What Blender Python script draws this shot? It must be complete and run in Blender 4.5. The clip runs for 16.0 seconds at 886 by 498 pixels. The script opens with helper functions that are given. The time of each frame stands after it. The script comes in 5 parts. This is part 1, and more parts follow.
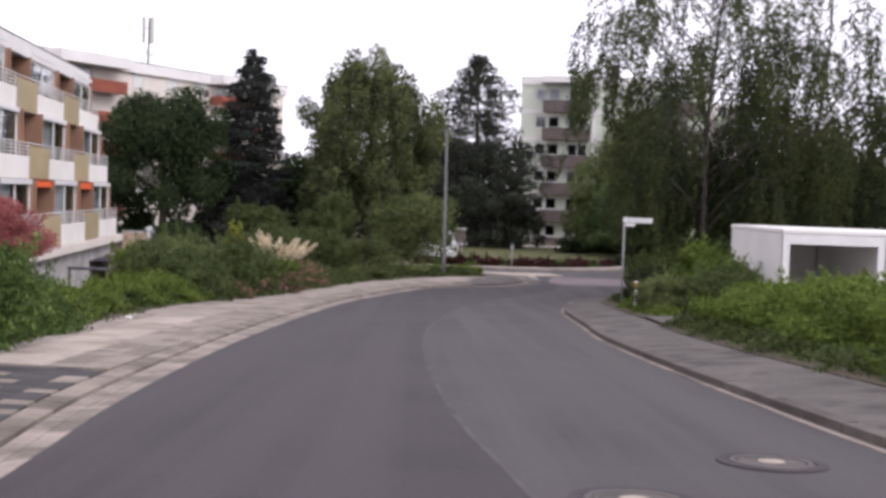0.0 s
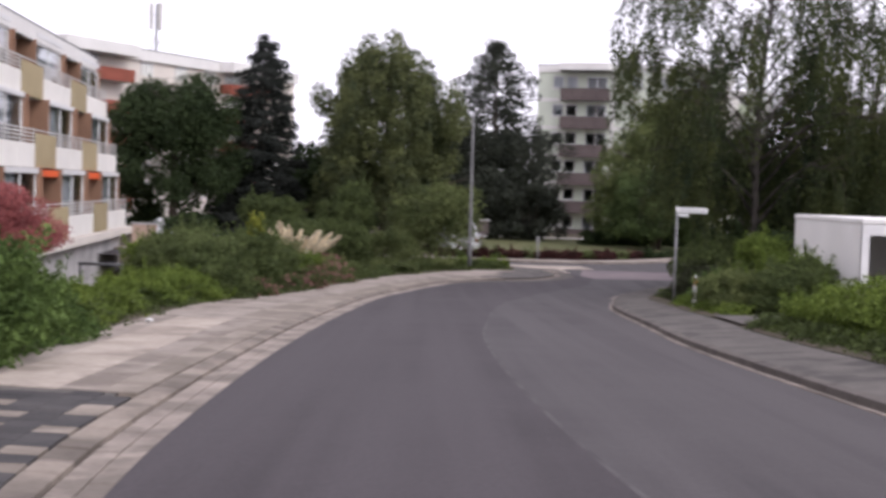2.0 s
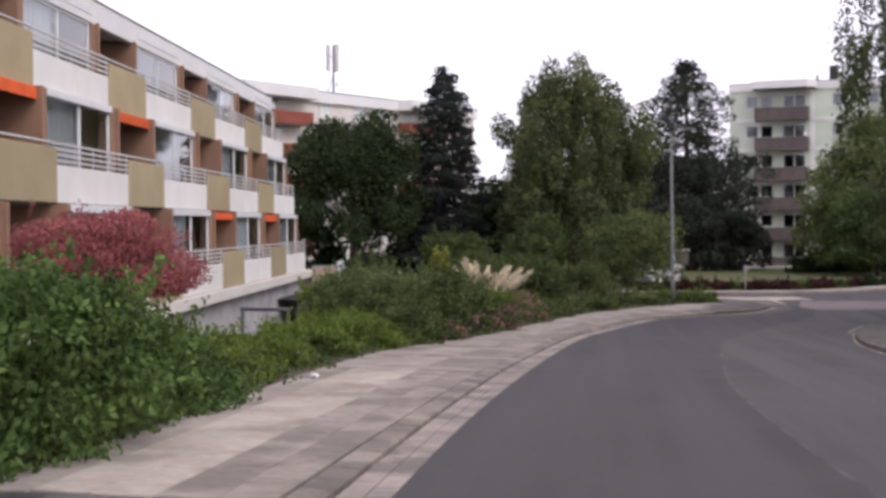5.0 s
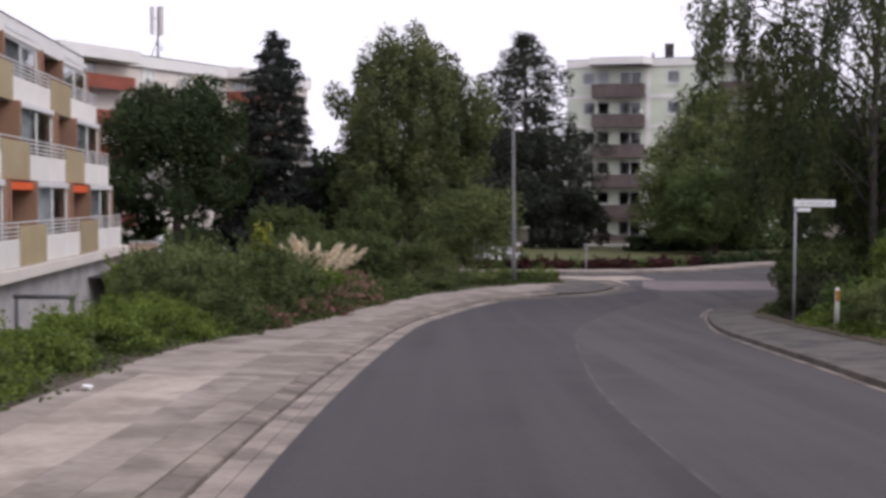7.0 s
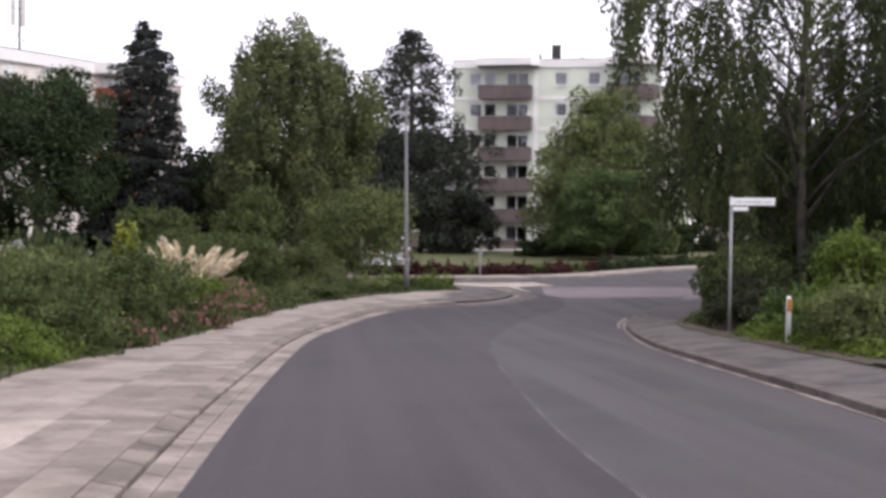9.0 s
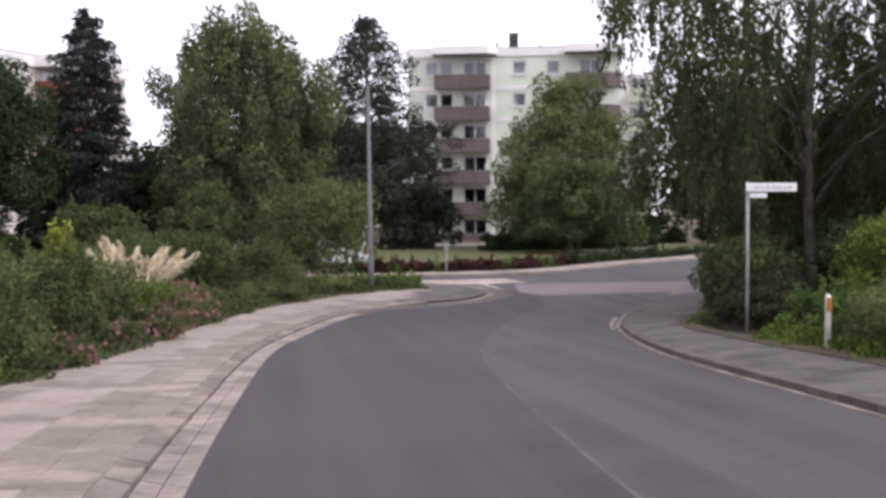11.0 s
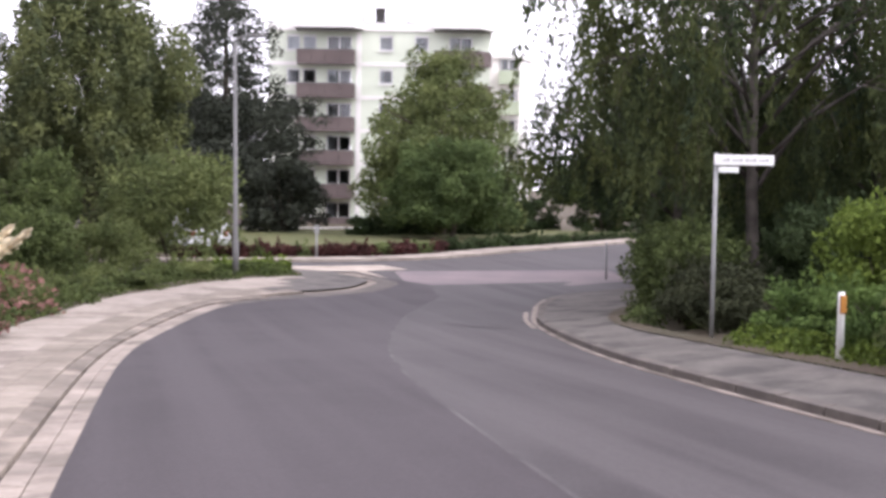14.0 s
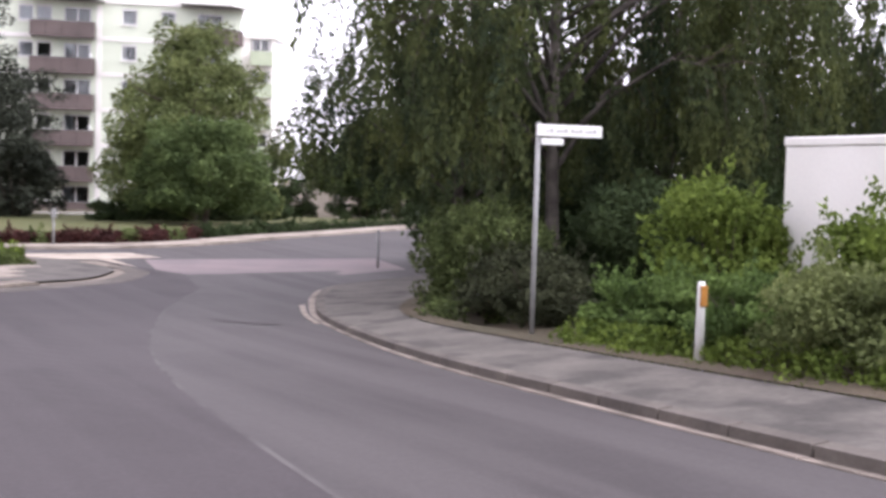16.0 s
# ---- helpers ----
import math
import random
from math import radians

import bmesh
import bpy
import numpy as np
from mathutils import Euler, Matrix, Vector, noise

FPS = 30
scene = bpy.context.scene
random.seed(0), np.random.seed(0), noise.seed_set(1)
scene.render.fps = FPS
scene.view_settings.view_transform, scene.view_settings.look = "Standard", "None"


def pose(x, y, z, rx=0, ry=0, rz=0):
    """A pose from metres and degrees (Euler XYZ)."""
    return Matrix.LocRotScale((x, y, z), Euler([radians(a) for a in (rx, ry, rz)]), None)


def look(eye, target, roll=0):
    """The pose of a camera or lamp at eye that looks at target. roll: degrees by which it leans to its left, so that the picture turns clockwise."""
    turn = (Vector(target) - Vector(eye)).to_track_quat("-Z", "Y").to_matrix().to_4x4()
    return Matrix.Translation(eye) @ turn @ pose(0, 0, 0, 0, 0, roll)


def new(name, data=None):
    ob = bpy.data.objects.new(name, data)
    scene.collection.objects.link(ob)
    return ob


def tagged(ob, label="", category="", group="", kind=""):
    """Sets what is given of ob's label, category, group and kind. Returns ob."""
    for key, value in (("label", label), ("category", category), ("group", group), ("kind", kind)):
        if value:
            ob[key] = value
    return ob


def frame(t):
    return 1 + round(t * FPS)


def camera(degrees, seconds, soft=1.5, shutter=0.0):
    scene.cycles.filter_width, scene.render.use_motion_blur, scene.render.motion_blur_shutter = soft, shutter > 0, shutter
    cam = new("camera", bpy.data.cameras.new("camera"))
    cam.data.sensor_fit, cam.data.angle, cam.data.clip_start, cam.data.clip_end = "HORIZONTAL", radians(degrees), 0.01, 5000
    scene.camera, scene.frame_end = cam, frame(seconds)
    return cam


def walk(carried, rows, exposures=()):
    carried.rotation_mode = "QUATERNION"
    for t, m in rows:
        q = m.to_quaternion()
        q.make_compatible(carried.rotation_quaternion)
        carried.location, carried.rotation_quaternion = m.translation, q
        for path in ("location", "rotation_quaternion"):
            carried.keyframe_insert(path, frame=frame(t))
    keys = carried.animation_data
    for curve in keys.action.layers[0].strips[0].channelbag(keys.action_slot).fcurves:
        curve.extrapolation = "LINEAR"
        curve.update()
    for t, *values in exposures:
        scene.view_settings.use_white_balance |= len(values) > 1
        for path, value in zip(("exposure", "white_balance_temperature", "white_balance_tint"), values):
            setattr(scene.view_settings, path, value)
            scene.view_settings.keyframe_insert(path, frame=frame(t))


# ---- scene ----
cam = camera(40.0, 16.0, soft=3.3, shutter=0.4)

PATH = [
    (0, (0.0, 0.0, 1.927), (0.036, 1.998, 1.842), 2.1),
    (0.5, (-0.294, 0.763, 1.922), (-0.311, 2.76, 1.828), 2.0),
    (1, (-0.621, 1.599, 1.865), (-0.694, 3.595, 1.765), 1.9),
    (1.5, (-0.875, 2.371, 1.818), (-0.95, 4.367, 1.718), 1.9),
    (2, (-1.008, 3.018, 1.789), (-0.979, 5.015, 1.69), 2.0),
    (2.5, (-1.25, 3.625, 1.773), (-1.104, 5.617, 1.674), 1.5),
    (3, (-1.316, 4.434, 1.763), (-1.25, 6.429, 1.635), -0.4),
    (3.5, (-1.405, 5.278, 1.712), (-1.53, 7.271, 1.609), -3.3),
    (6, (-1.716, 9.065, 1.348), (-2.013, 11.043, 1.32), 0.4),
    (6.5, (-1.728, 9.943, 1.417), (-1.866, 11.937, 1.364), 0.4),
    (7, (-1.835, 11.072, 1.424), (-1.835, 13.07, 1.343), 0.3),
    (7.5, (-1.956, 12.099, 1.439), (-1.853, 14.094, 1.339), 0.3),
    (8, (-2.083, 13.148, 1.307), (-1.917, 15.139, 1.215), 0.5),
    (8.5, (-2.139, 14.058, 1.24), (-1.953, 16.048, 1.17), 0.6),
    (11, (-2.433, 18.216, 1.149), (-2.154, 20.194, 1.07), -0.3),
    (11.5, (-2.549, 18.967, 1.105), (-2.242, 20.941, 1.013), -0.1),
    (12, (-2.631, 19.752, 1.064), (-2.293, 21.72, 0.958), 0.2),
    (12.5, (-2.661, 20.539, 1.015), (-2.292, 22.501, 0.896), 0.4),
    (13, (-2.651, 21.346, 0.967), (-2.25, 23.301, 0.839), 0.6),
    (13.5, (-2.577, 22.207, 0.938), (-2.129, 24.153, 0.828), 0.7),
    (14, (-2.538, 23.13, 0.863), (-2.02, 25.059, 0.762), 0.9),
    (14.5, (-2.505, 23.976, 0.797), (-1.901, 25.881, 0.712), 1.1),
    (15, (-2.5, 24.754, 0.763), (-1.791, 26.621, 0.667), 1.3),
    (15.5, (-2.405, 25.466, 0.679), (-1.594, 27.291, 0.577), 1.6),
    (16, (-2.151, 26.303, 0.601), (-1.244, 28.082, 0.492), 1.7),
]
walk(cam, [(t, look(eye, target, roll)) for t, eye, target, roll in PATH],
     exposures=[(t, stops, 6200, 16) for t, stops in ((0, 0.08), (1.2, 0.14), (2.2, 0.03), (2.8, 0.08), (3.5, 0.2), (6, -0.3), (7.5, -0.2), (8.5, 0.21), (11, 0.29), (12.5, 0.65), (14.5, 0.9), (16, 0.94))])

# ---- light ----
world = bpy.data.worlds.new("overcast_sky")
scene.world = world
world.use_nodes = True
wn, wl = world.node_tree.nodes, world.node_tree.links
wn.clear()
sky = wn.new("ShaderNodeTexSky")
sky.sky_type = 'NISHITA'
sky.sun_disc = False
sky.sun_elevation, sky.sun_rotation = radians(40), radians(132)
sky.air_density, sky.dust_density, sky.ozone_density = 1.0, 1.0, 1.0
hsv = wn.new("ShaderNodeHueSaturation")
hsv.inputs["Saturation"].default_value = 0.25
bg = wn.new("ShaderNodeBackground")
bg.inputs["Strength"].default_value = 0.14
wo = wn.new("ShaderNodeOutputWorld")
wl.new(sky.outputs[0], hsv.inputs["Color"])
veil = wn.new("ShaderNodeMix")
veil.data_type = 'RGBA'
veil.inputs[0].default_value = 0.8
veil.inputs[7].default_value = (10.6, 10.1, 10.8, 1)
wl.new(hsv.outputs[0], veil.inputs[6])
wl.new(veil.outputs[2], bg.inputs["Color"])
wl.new(bg.outputs[0], wo.inputs["Surface"])
sun_data = bpy.data.lights.new("sun", 'SUN')
sun_data.energy, sun_data.angle, sun_data.color = 1.5, radians(30), (1.0, 0.97, 0.92)
sun = new("sun", sun_data)
sun.rotation_euler = (radians(50), 0, radians(48))

# ---- materials ----
def material(name, colour, rough=0.8, second=None, scale=3.0, fine=40.0, bump=0.15, dist=0.02, metal=0.0, spread=0.12,
             island=0.0, per_object=0.0, spec=0.3, translucent=0.0, stain=None, stain_scale=0.4, streak=None, along=(3.2, 0.05, 1.0)):
    """Two scales of variation in colour, a bump, and a spread of tone between pieces."""
    m = bpy.data.materials.new(name)
    m.use_nodes = True
    n, l = m.node_tree.nodes, m.node_tree.links
    p = n["Principled BSDF"]
    p.inputs["Roughness"].default_value, p.inputs["Metallic"].default_value = rough, metal
    p.inputs["Specular IOR Level"].default_value = spec
    tc = n.new("ShaderNodeTexCoord")
    geo = n.new("ShaderNodeNewGeometry")
    def noise_node(s, detail):
        t = n.new("ShaderNodeTexNoise")
        t.inputs["Scale"].default_value, t.inputs["Detail"].default_value = s, detail
        l.new(geo.outputs["Position"], t.inputs["Vector"])
        return t
    big, small = noise_node(scale, 5.0), noise_node(fine, 3.0)
    mix = n.new("ShaderNodeMix")
    mix.data_type = 'RGBA'
    second = second or tuple(c * 0.7 for c in colour)
    mix.inputs[6].default_value, mix.inputs[7].default_value = (*colour, 1), (*second, 1)
    ramp = n.new("ShaderNodeMapRange")
    ramp.inputs["From Min"].default_value, ramp.inputs["From Max"].default_value = 0.35, 0.65
    l.new(big.outputs["Fac"], ramp.inputs["Value"])
    l.new(ramp.outputs[0], mix.inputs[0])
    out = mix.outputs[2]
    if stain:
        st = noise_node(stain_scale, 6.0)
        sr = n.new("ShaderNodeMapRange")
        sr.inputs["From Min"].default_value, sr.inputs["From Max"].default_value = 0.5, 0.62
        l.new(st.outputs["Fac"], sr.inputs["Value"])
        sm = n.new("ShaderNodeMix")
        sm.data_type = 'RGBA'
        l.new(sr.outputs[0], sm.inputs[0])
        l.new(out, sm.inputs[6])
        sm.inputs[7].default_value = (*stain, 1)
        out = sm.outputs[2]
    if streak:
        mp = n.new("ShaderNodeMapping")
        mp.inputs["Scale"].default_value = along
        l.new(geo.outputs["Position"], mp.inputs["Vector"])
        sk = noise_node(0.5, 4.0)
        l.new(mp.outputs[0], sk.inputs["Vector"])
        kr = n.new("ShaderNodeMapRange")
        kr.inputs["From Min"].default_value, kr.inputs["From Max"].default_value = 0.4, 0.62
        l.new(sk.outputs["Fac"], kr.inputs["Value"])
        km = n.new("ShaderNodeMix")
        km.data_type = 'RGBA'
        l.new(kr.outputs[0], km.inputs[0])
        l.new(out, km.inputs[6])
        km.inputs[7].default_value = (*streak, 1)
        out = km.outputs[2]
    val = n.new("ShaderNodeHueSaturation")
    l.new(out, val.inputs["Color"])
    tone = n.new("ShaderNodeMath")
    tone.operation = 'MULTIPLY_ADD'
    l.new(small.outputs["Fac"], tone.inputs[0])
    tone.inputs[1].default_value, tone.inputs[2].default_value = 2 * spread, 1 - spread
    last = tone.outputs[0]
    for amount, socket in ((island, geo.outputs["Random Per Island"]), (per_object, None)):
        if amount:
            if socket is None:
                socket = n.new("ShaderNodeObjectInfo").outputs["Random"]
            a = n.new("ShaderNodeMath")
            a.operation = 'MULTIPLY_ADD'
            l.new(socket, a.inputs[0])
            a.inputs[1].default_value, a.inputs[2].default_value = 2 * amount, 1 - amount
            b = n.new("ShaderNodeMath")
            b.operation = 'MULTIPLY'
            l.new(last, b.inputs[0])
            l.new(a.outputs[0], b.inputs[1])
            last = b.outputs[0]
    l.new(last, val.inputs["Value"])
    l.new(val.outputs[0], p.inputs["Base Color"])
    if bump:
        bp = n.new("ShaderNodeBump")
        bp.inputs["Strength"].default_value, bp.inputs["Distance"].default_value = bump, dist
        l.new(small.outputs["Fac"], bp.inputs["Height"])
        l.new(bp.outputs[0], p.inputs["Normal"])
    if translucent:
        tr = n.new("ShaderNodeBsdfTranslucent")
        l.new(val.outputs[0], tr.inputs["Color"])
        ms = n.new("ShaderNodeMixShader")
        ms.inputs[0].default_value = translucent
        l.new(p.outputs[0], ms.inputs[1])
        l.new(tr.outputs[0], ms.inputs[2])
        l.new(ms.outputs[0], n["Material Output"].inputs["Surface"])
    return m


def leaf_mat(name, a, b, tr=0.25, scale=1.7, island=0.38):
    return material(name, a, 0.65, tuple(v * 0.72 for v in b), scale=scale, fine=11.0, bump=0, spread=0.25, island=island, spec=0.07, translucent=tr)


M = {}
M["asphalt_new"] = material("asphalt_new", (0.037, 0.0303, 0.0332), 0.76, (0.047, 0.039, 0.0422), 0.6, 24, 0.3, 0.01, spread=0.32, spec=0.28, stain=(0.05, 0.042, 0.0455), stain_scale=0.22, streak=(0.056, 0.0472, 0.051))
M["asphalt_old"] = material("asphalt_old", (0.0485, 0.0415, 0.0435), 0.74, (0.061, 0.0535, 0.0548), 0.6, 24, 0.3, 0.01, spread=0.3, spec=0.3, stain=(0.044, 0.0376, 0.0395), stain_scale=0.25, streak=(0.069, 0.0605, 0.062))
M["seam"] = material("seam", (0.105, 0.096, 0.096), 0.85, (0.055, 0.049, 0.051), 1.1, 30, 0.2, spread=0.25)
M["pink"] = material("paved_band", (0.21, 0.168, 0.17), 0.85, (0.165, 0.138, 0.142), 0.7, 30, 0.2, spread=0.15)
M["pavement_grey"] = material("pavement_grey", (0.092, 0.083, 0.076), 0.9, (0.128, 0.114, 0.104), 1.3, 12, 0.4, spread=0.32, stain=(0.062, 0.056, 0.052), stain_scale=1.1)
M["slab"] = material("concrete_slab", (0.43, 0.372, 0.315), 0.9, (0.335, 0.285, 0.238), 1.1, 9, 0.35, spread=0.26, per_object=0.03, stain=(0.27, 0.228, 0.19), stain_scale=0.9)
M["slab_worn"] = material("worn_concrete_slab", (0.33, 0.287, 0.247), 0.9, (0.255, 0.217, 0.185), 1.1, 9, 0.35, spread=0.26, per_object=0.035, stain=(0.19, 0.16, 0.135), stain_scale=0.8)
M["slab_dirty"] = material("dirty_slab", (0.235, 0.2, 0.166), 0.9, (0.165, 0.14, 0.114), 1.2, 9, 0.35, spread=0.28, per_object=0.05, stain=(0.29, 0.248, 0.208), stain_scale=0.9)
M["joint"] = material("joint_dirt", (0.25, 0.212, 0.178), 0.95, (0.19, 0.16, 0.135), 2, 30, 0.3)
M["gutter"] = material("gutter_stone", (0.33, 0.28, 0.24), 0.9, (0.22, 0.186, 0.16), 1.6, 16, 0.3, spread=0.26, per_object=0.08, stain=(0.17, 0.145, 0.122), stain_scale=1.2)
M["kerb"] = material("kerb_stone", (0.2, 0.17, 0.142), 0.9, (0.125, 0.105, 0.088), 1.1, 14, 0.3, spread=0.26, per_object=0.08, stain=(0.27, 0.228, 0.19), stain_scale=1.0)
M["kerb_dark"] = material("kerb_dark", (0.085, 0.074, 0.068), 0.9, (0.13, 0.113, 0.1), 1.4, 20, 0.3, spread=0.25, per_object=0.12)
M["dark_pave"] = material("dark_paving", (0.045, 0.042, 0.043), 0.9, (0.075, 0.069, 0.067), 1.4, 25, 0.4, spread=0.25, per_object=0.15)
M["soil"] = material("soil_and_grass", (0.088, 0.068, 0.047), 0.95, (0.062, 0.054, 0.034), 0.7, 14, 0.6, 0.05, spread=0.35)
M["lawn"] = material("lawn", (0.082, 0.092, 0.036), 0.95, (0.11, 0.108, 0.046), 0.5, 20, 0.5, 0.05, spread=0.3)
M["iron"] = material("cast_iron", (0.09, 0.085, 0.085), 0.6, (0.13, 0.11, 0.1), 6, 60, 0.4, metal=0.5)
M["concrete"] = material("concrete", (0.52, 0.5, 0.49), 0.9, (0.42, 0.405, 0.395), 1.2, 30, 0.25, spread=0.12, stain=(0.36, 0.345, 0.335), stain_scale=0.5)
M["white_wall"] = material("white_render", (0.8, 0.78, 0.75), 0.85, (0.74, 0.72, 0.69), 0.6, 20, 0.15, spread=0.06)
M["cream_wall"] = material("cream_render", (0.74, 0.68, 0.61), 0.9, (0.68, 0.62, 0.56), 0.5, 20, 0.15, spread=0.06)
M["white_panel"] = material("white_panel", (0.8, 0.77, 0.72), 0.8, (0.74, 0.71, 0.66), 0.8, 20, 0.1, spread=0.06, per_object=0.04)
M["tan_panel"] = material("tan_panel", (0.42, 0.34, 0.2), 0.8, (0.37, 0.3, 0.175), 0.7, 20, 0.1, spread=0.08, per_object=0.08)
M["brown_wall"] = material("brown_wall", (0.32, 0.185, 0.12), 0.85, (0.26, 0.15, 0.1), 0.9, 20, 0.15, spread=0.08)
M["orange_cloth"] = material("orange_cloth", (0.75, 0.13, 0.035), 0.9, (0.62, 0.1, 0.03), 2, 30, 0.2, spread=0.08, per_object=0.15)
M["faded_cloth"] = material("faded_cloth", (0.62, 0.4, 0.33), 0.9, (0.54, 0.33, 0.27), 2, 30, 0.2, spread=0.08, per_object=0.12)
M["frame_white"] = material("white_frame", (0.75, 0.74, 0.73), 0.5, (0.68, 0.67, 0.66), 2, 30, 0.05, spread=0.04)
M["rail"] = material("pale_rail", (0.6, 0.58, 0.55), 0.5, (0.5, 0.48, 0.46), 3, 30, 0.05, spread=0.06)
# near-black colour that holds the shade inside rooms, loggias and recesses
M["deep_shade"] = material("painted_shade", (0.05, 0.047, 0.045), 0.9, (0.09, 0.085, 0.08), 0.6, 6, 0, spread=0.2)
M["curtain"] = material("curtain", (0.62, 0.62, 0.63), 0.9, (0.5, 0.5, 0.52), 2, 14, 0.2, spread=0.1, per_object=0.2)
M["green_wall"] = material("pale_green_render", (0.65, 0.69, 0.58), 0.9, (0.59, 0.635, 0.525), 0.5, 20, 0.15, spread=0.06)
M["dark_brown"] = material("dark_brown_cladding", (0.13, 0.102, 0.097), 0.8, (0.105, 0.083, 0.08), 0.8, 20, 0.1, spread=0.08, per_object=0.08)
M["red_brown"] = material("red_brown_cladding", (0.3, 0.09, 0.06), 0.8, (0.24, 0.075, 0.05), 0.8, 20, 0.1, spread=0.08, per_object=0.08)
M["pale_green"] = material("light_green_cladding", (0.42, 0.47, 0.35), 0.8, (0.37, 0.42, 0.31), 0.8, 20, 0.1, spread=0.08)
M["steel"] = material("galvanised_steel", (0.29, 0.29, 0.29), 0.65, (0.23, 0.23, 0.23), 3, 40, 0.1, metal=0.1)
M["lamp_steel"] = material("weathered_steel", (0.19, 0.187, 0.187), 0.7, (0.145, 0.142, 0.142), 3, 40, 0.1, metal=0.1)
M["sign_white"] = material("sign_white", (0.75, 0.75, 0.74), 0.5, (0.7, 0.7, 0.68), 3, 30, 0.05, spread=0.04)
M["sign_dark"] = material("sign_letters", (0.06, 0.06, 0.065), 0.5, (0.09, 0.09, 0.09), 3, 30, 0, spread=0.1)
M["sign_grey"] = material("sign_grey", (0.36, 0.36, 0.37), 0.5, (0.42, 0.42, 0.42), 3, 30, 0, spread=0.1)
M["reflector"] = material("amber_reflector", (0.4, 0.19, 0.05), 0.4, (0.33, 0.15, 0.04), 8, 60, 0.1)
M["black"] = material("black_soot", (0.03, 0.03, 0.03), 0.8, (0.05, 0.045, 0.04), 3, 30, 0.1)
M["bark"] = material("bark", (0.09, 0.07, 0.055), 0.95, (0.05, 0.04, 0.033), 3, 18, 0.8, 0.03, spread=0.3)
M["birch_bark"] = material("birch_bark", (0.1, 0.088, 0.077), 0.9, (0.035, 0.03, 0.026), 2.2, 14, 0.6, 0.02, spread=0.25)
M["car_white"] = material("car_paint_white", (0.7, 0.71, 0.72), 0.25, (0.66, 0.67, 0.68), 2, 30, 0, spread=0.03, spec=0.5)
M["rubber"] = material("tyre_rubber", (0.025, 0.025, 0.025), 0.9, (0.035, 0.035, 0.035), 5, 40, 0.2)
M["leaf_mid"] = leaf_mat("leaf_mid", (0.1088, 0.1373, 0.0506), (0.0765, 0.1024, 0.0383), 0.25)
M["leaf_light"] = leaf_mat("leaf_light", (0.1624, 0.2162, 0.0465), (0.1198, 0.1716, 0.0373), 0.3)
M["leaf_dark"] = leaf_mat("leaf_dark", (0.0506, 0.0716, 0.0299), (0.0386, 0.058, 0.0256), 0.2, 0.7, 0.26)
M["leaf_spruce"] = leaf_mat("leaf_spruce", (0.044, 0.048, 0.042), (0.031, 0.036, 0.032), 0.08, 0.7, 0.24)
M["leaf_pine"] = leaf_mat("leaf_pine", (0.06, 0.067, 0.049), (0.045, 0.052, 0.04), 0.12, 0.7, 0.24)
M["leaf_lime"] = leaf_mat("leaf_lime", (0.1397, 0.1556, 0.0617), (0.0739, 0.0923, 0.0473), 0.22, 0.75, 0.22)
M["leaf_birch"] = leaf_mat("leaf_birch", (0.1027, 0.1196, 0.0429), (0.0491, 0.0708, 0.0407), 0.48, 0.55, 0.3)
M["leaf_sage"] = leaf_mat("leaf_sage", (0.1445, 0.176, 0.0691), (0.107, 0.1392, 0.054), 0.25)
M["leaf_deep"] = leaf_mat("leaf_deep", (0.1219, 0.1784, 0.0518), (0.0829, 0.1325, 0.0414), 0.25, 1.2, 0.4)
M["leaf_dull"] = leaf_mat("leaf_dull", (0.0646, 0.0718, 0.0396), (0.0456, 0.0527, 0.0302), 0.15)
M["leaf_olive"] = leaf_mat("leaf_olive", (0.1685, 0.1949, 0.0754), (0.11, 0.1395, 0.0559), 0.3, 0.9, 0.32)
M["leaf_lawn"] = leaf_mat("leaf_lawn", (0.1223, 0.1642, 0.0608), (0.0832, 0.121, 0.0468), 0.3, 0.8, 0.28)
M["leaf_red"] = leaf_mat("leaf_red", (0.41, 0.142, 0.137), (0.35, 0.118, 0.118), 0.3, 2.4, 0.3)
M["leaf_barberry"] = leaf_mat("leaf_barberry", (0.085, 0.035, 0.032), (0.055, 0.025, 0.024), 0.15)
M["leaf_yellow"] = leaf_mat("leaf_yellow", (0.27, 0.29, 0.055), (0.2, 0.23, 0.045), 0.3)
M["flower_pink"] = leaf_mat("flower_pink", (0.34, 0.19, 0.165), (0.26, 0.13, 0.12), 0.3)
M["plume"] = leaf_mat("plume", (0.86, 0.77, 0.58), (0.95, 0.82, 0.6), 0.35)
M["grass_blade"] = leaf_mat("grass_blade", (0.1, 0.12, 0.045), (0.07, 0.09, 0.035), 0.3)


def glass_material():
    m = bpy.data.materials.new("window_glass")
    m.use_nodes = True
    p = m.node_tree.nodes["Principled BSDF"]
    p.inputs["Base Color"].default_value = (0.85, 0.9, 0.92, 1)
    p.inputs["Roughness"].default_value = 0.02
    p.inputs["Transmission Weight"].default_value = 1.0
    p.inputs["IOR"].default_value = 1.55
    return m


M["glass"] = glass_material()

# ---- mesh helpers ----
def as_mesh(name, bm, mat):
    me = bpy.data.meshes.new(name)
    bm.to_mesh(me)
    bm.free()
    me.materials.append(mat)
    return me


def part(name, bm, mat, parent=None, label=""):
    """One mesh object, under a thing or a part, from a bmesh or a mesh."""
    me = bm if isinstance(bm, bpy.types.Mesh) else as_mesh(name, bm, mat)
    ob = new(name, me)
    ob.parent = parent
    if label:
        tagged(ob, label)
    return ob


def empty(name, m, label, category, group="", kind=""):
    ob = new(name)
    ob.matrix_world = m
    return tagged(ob, label, category, group, kind)


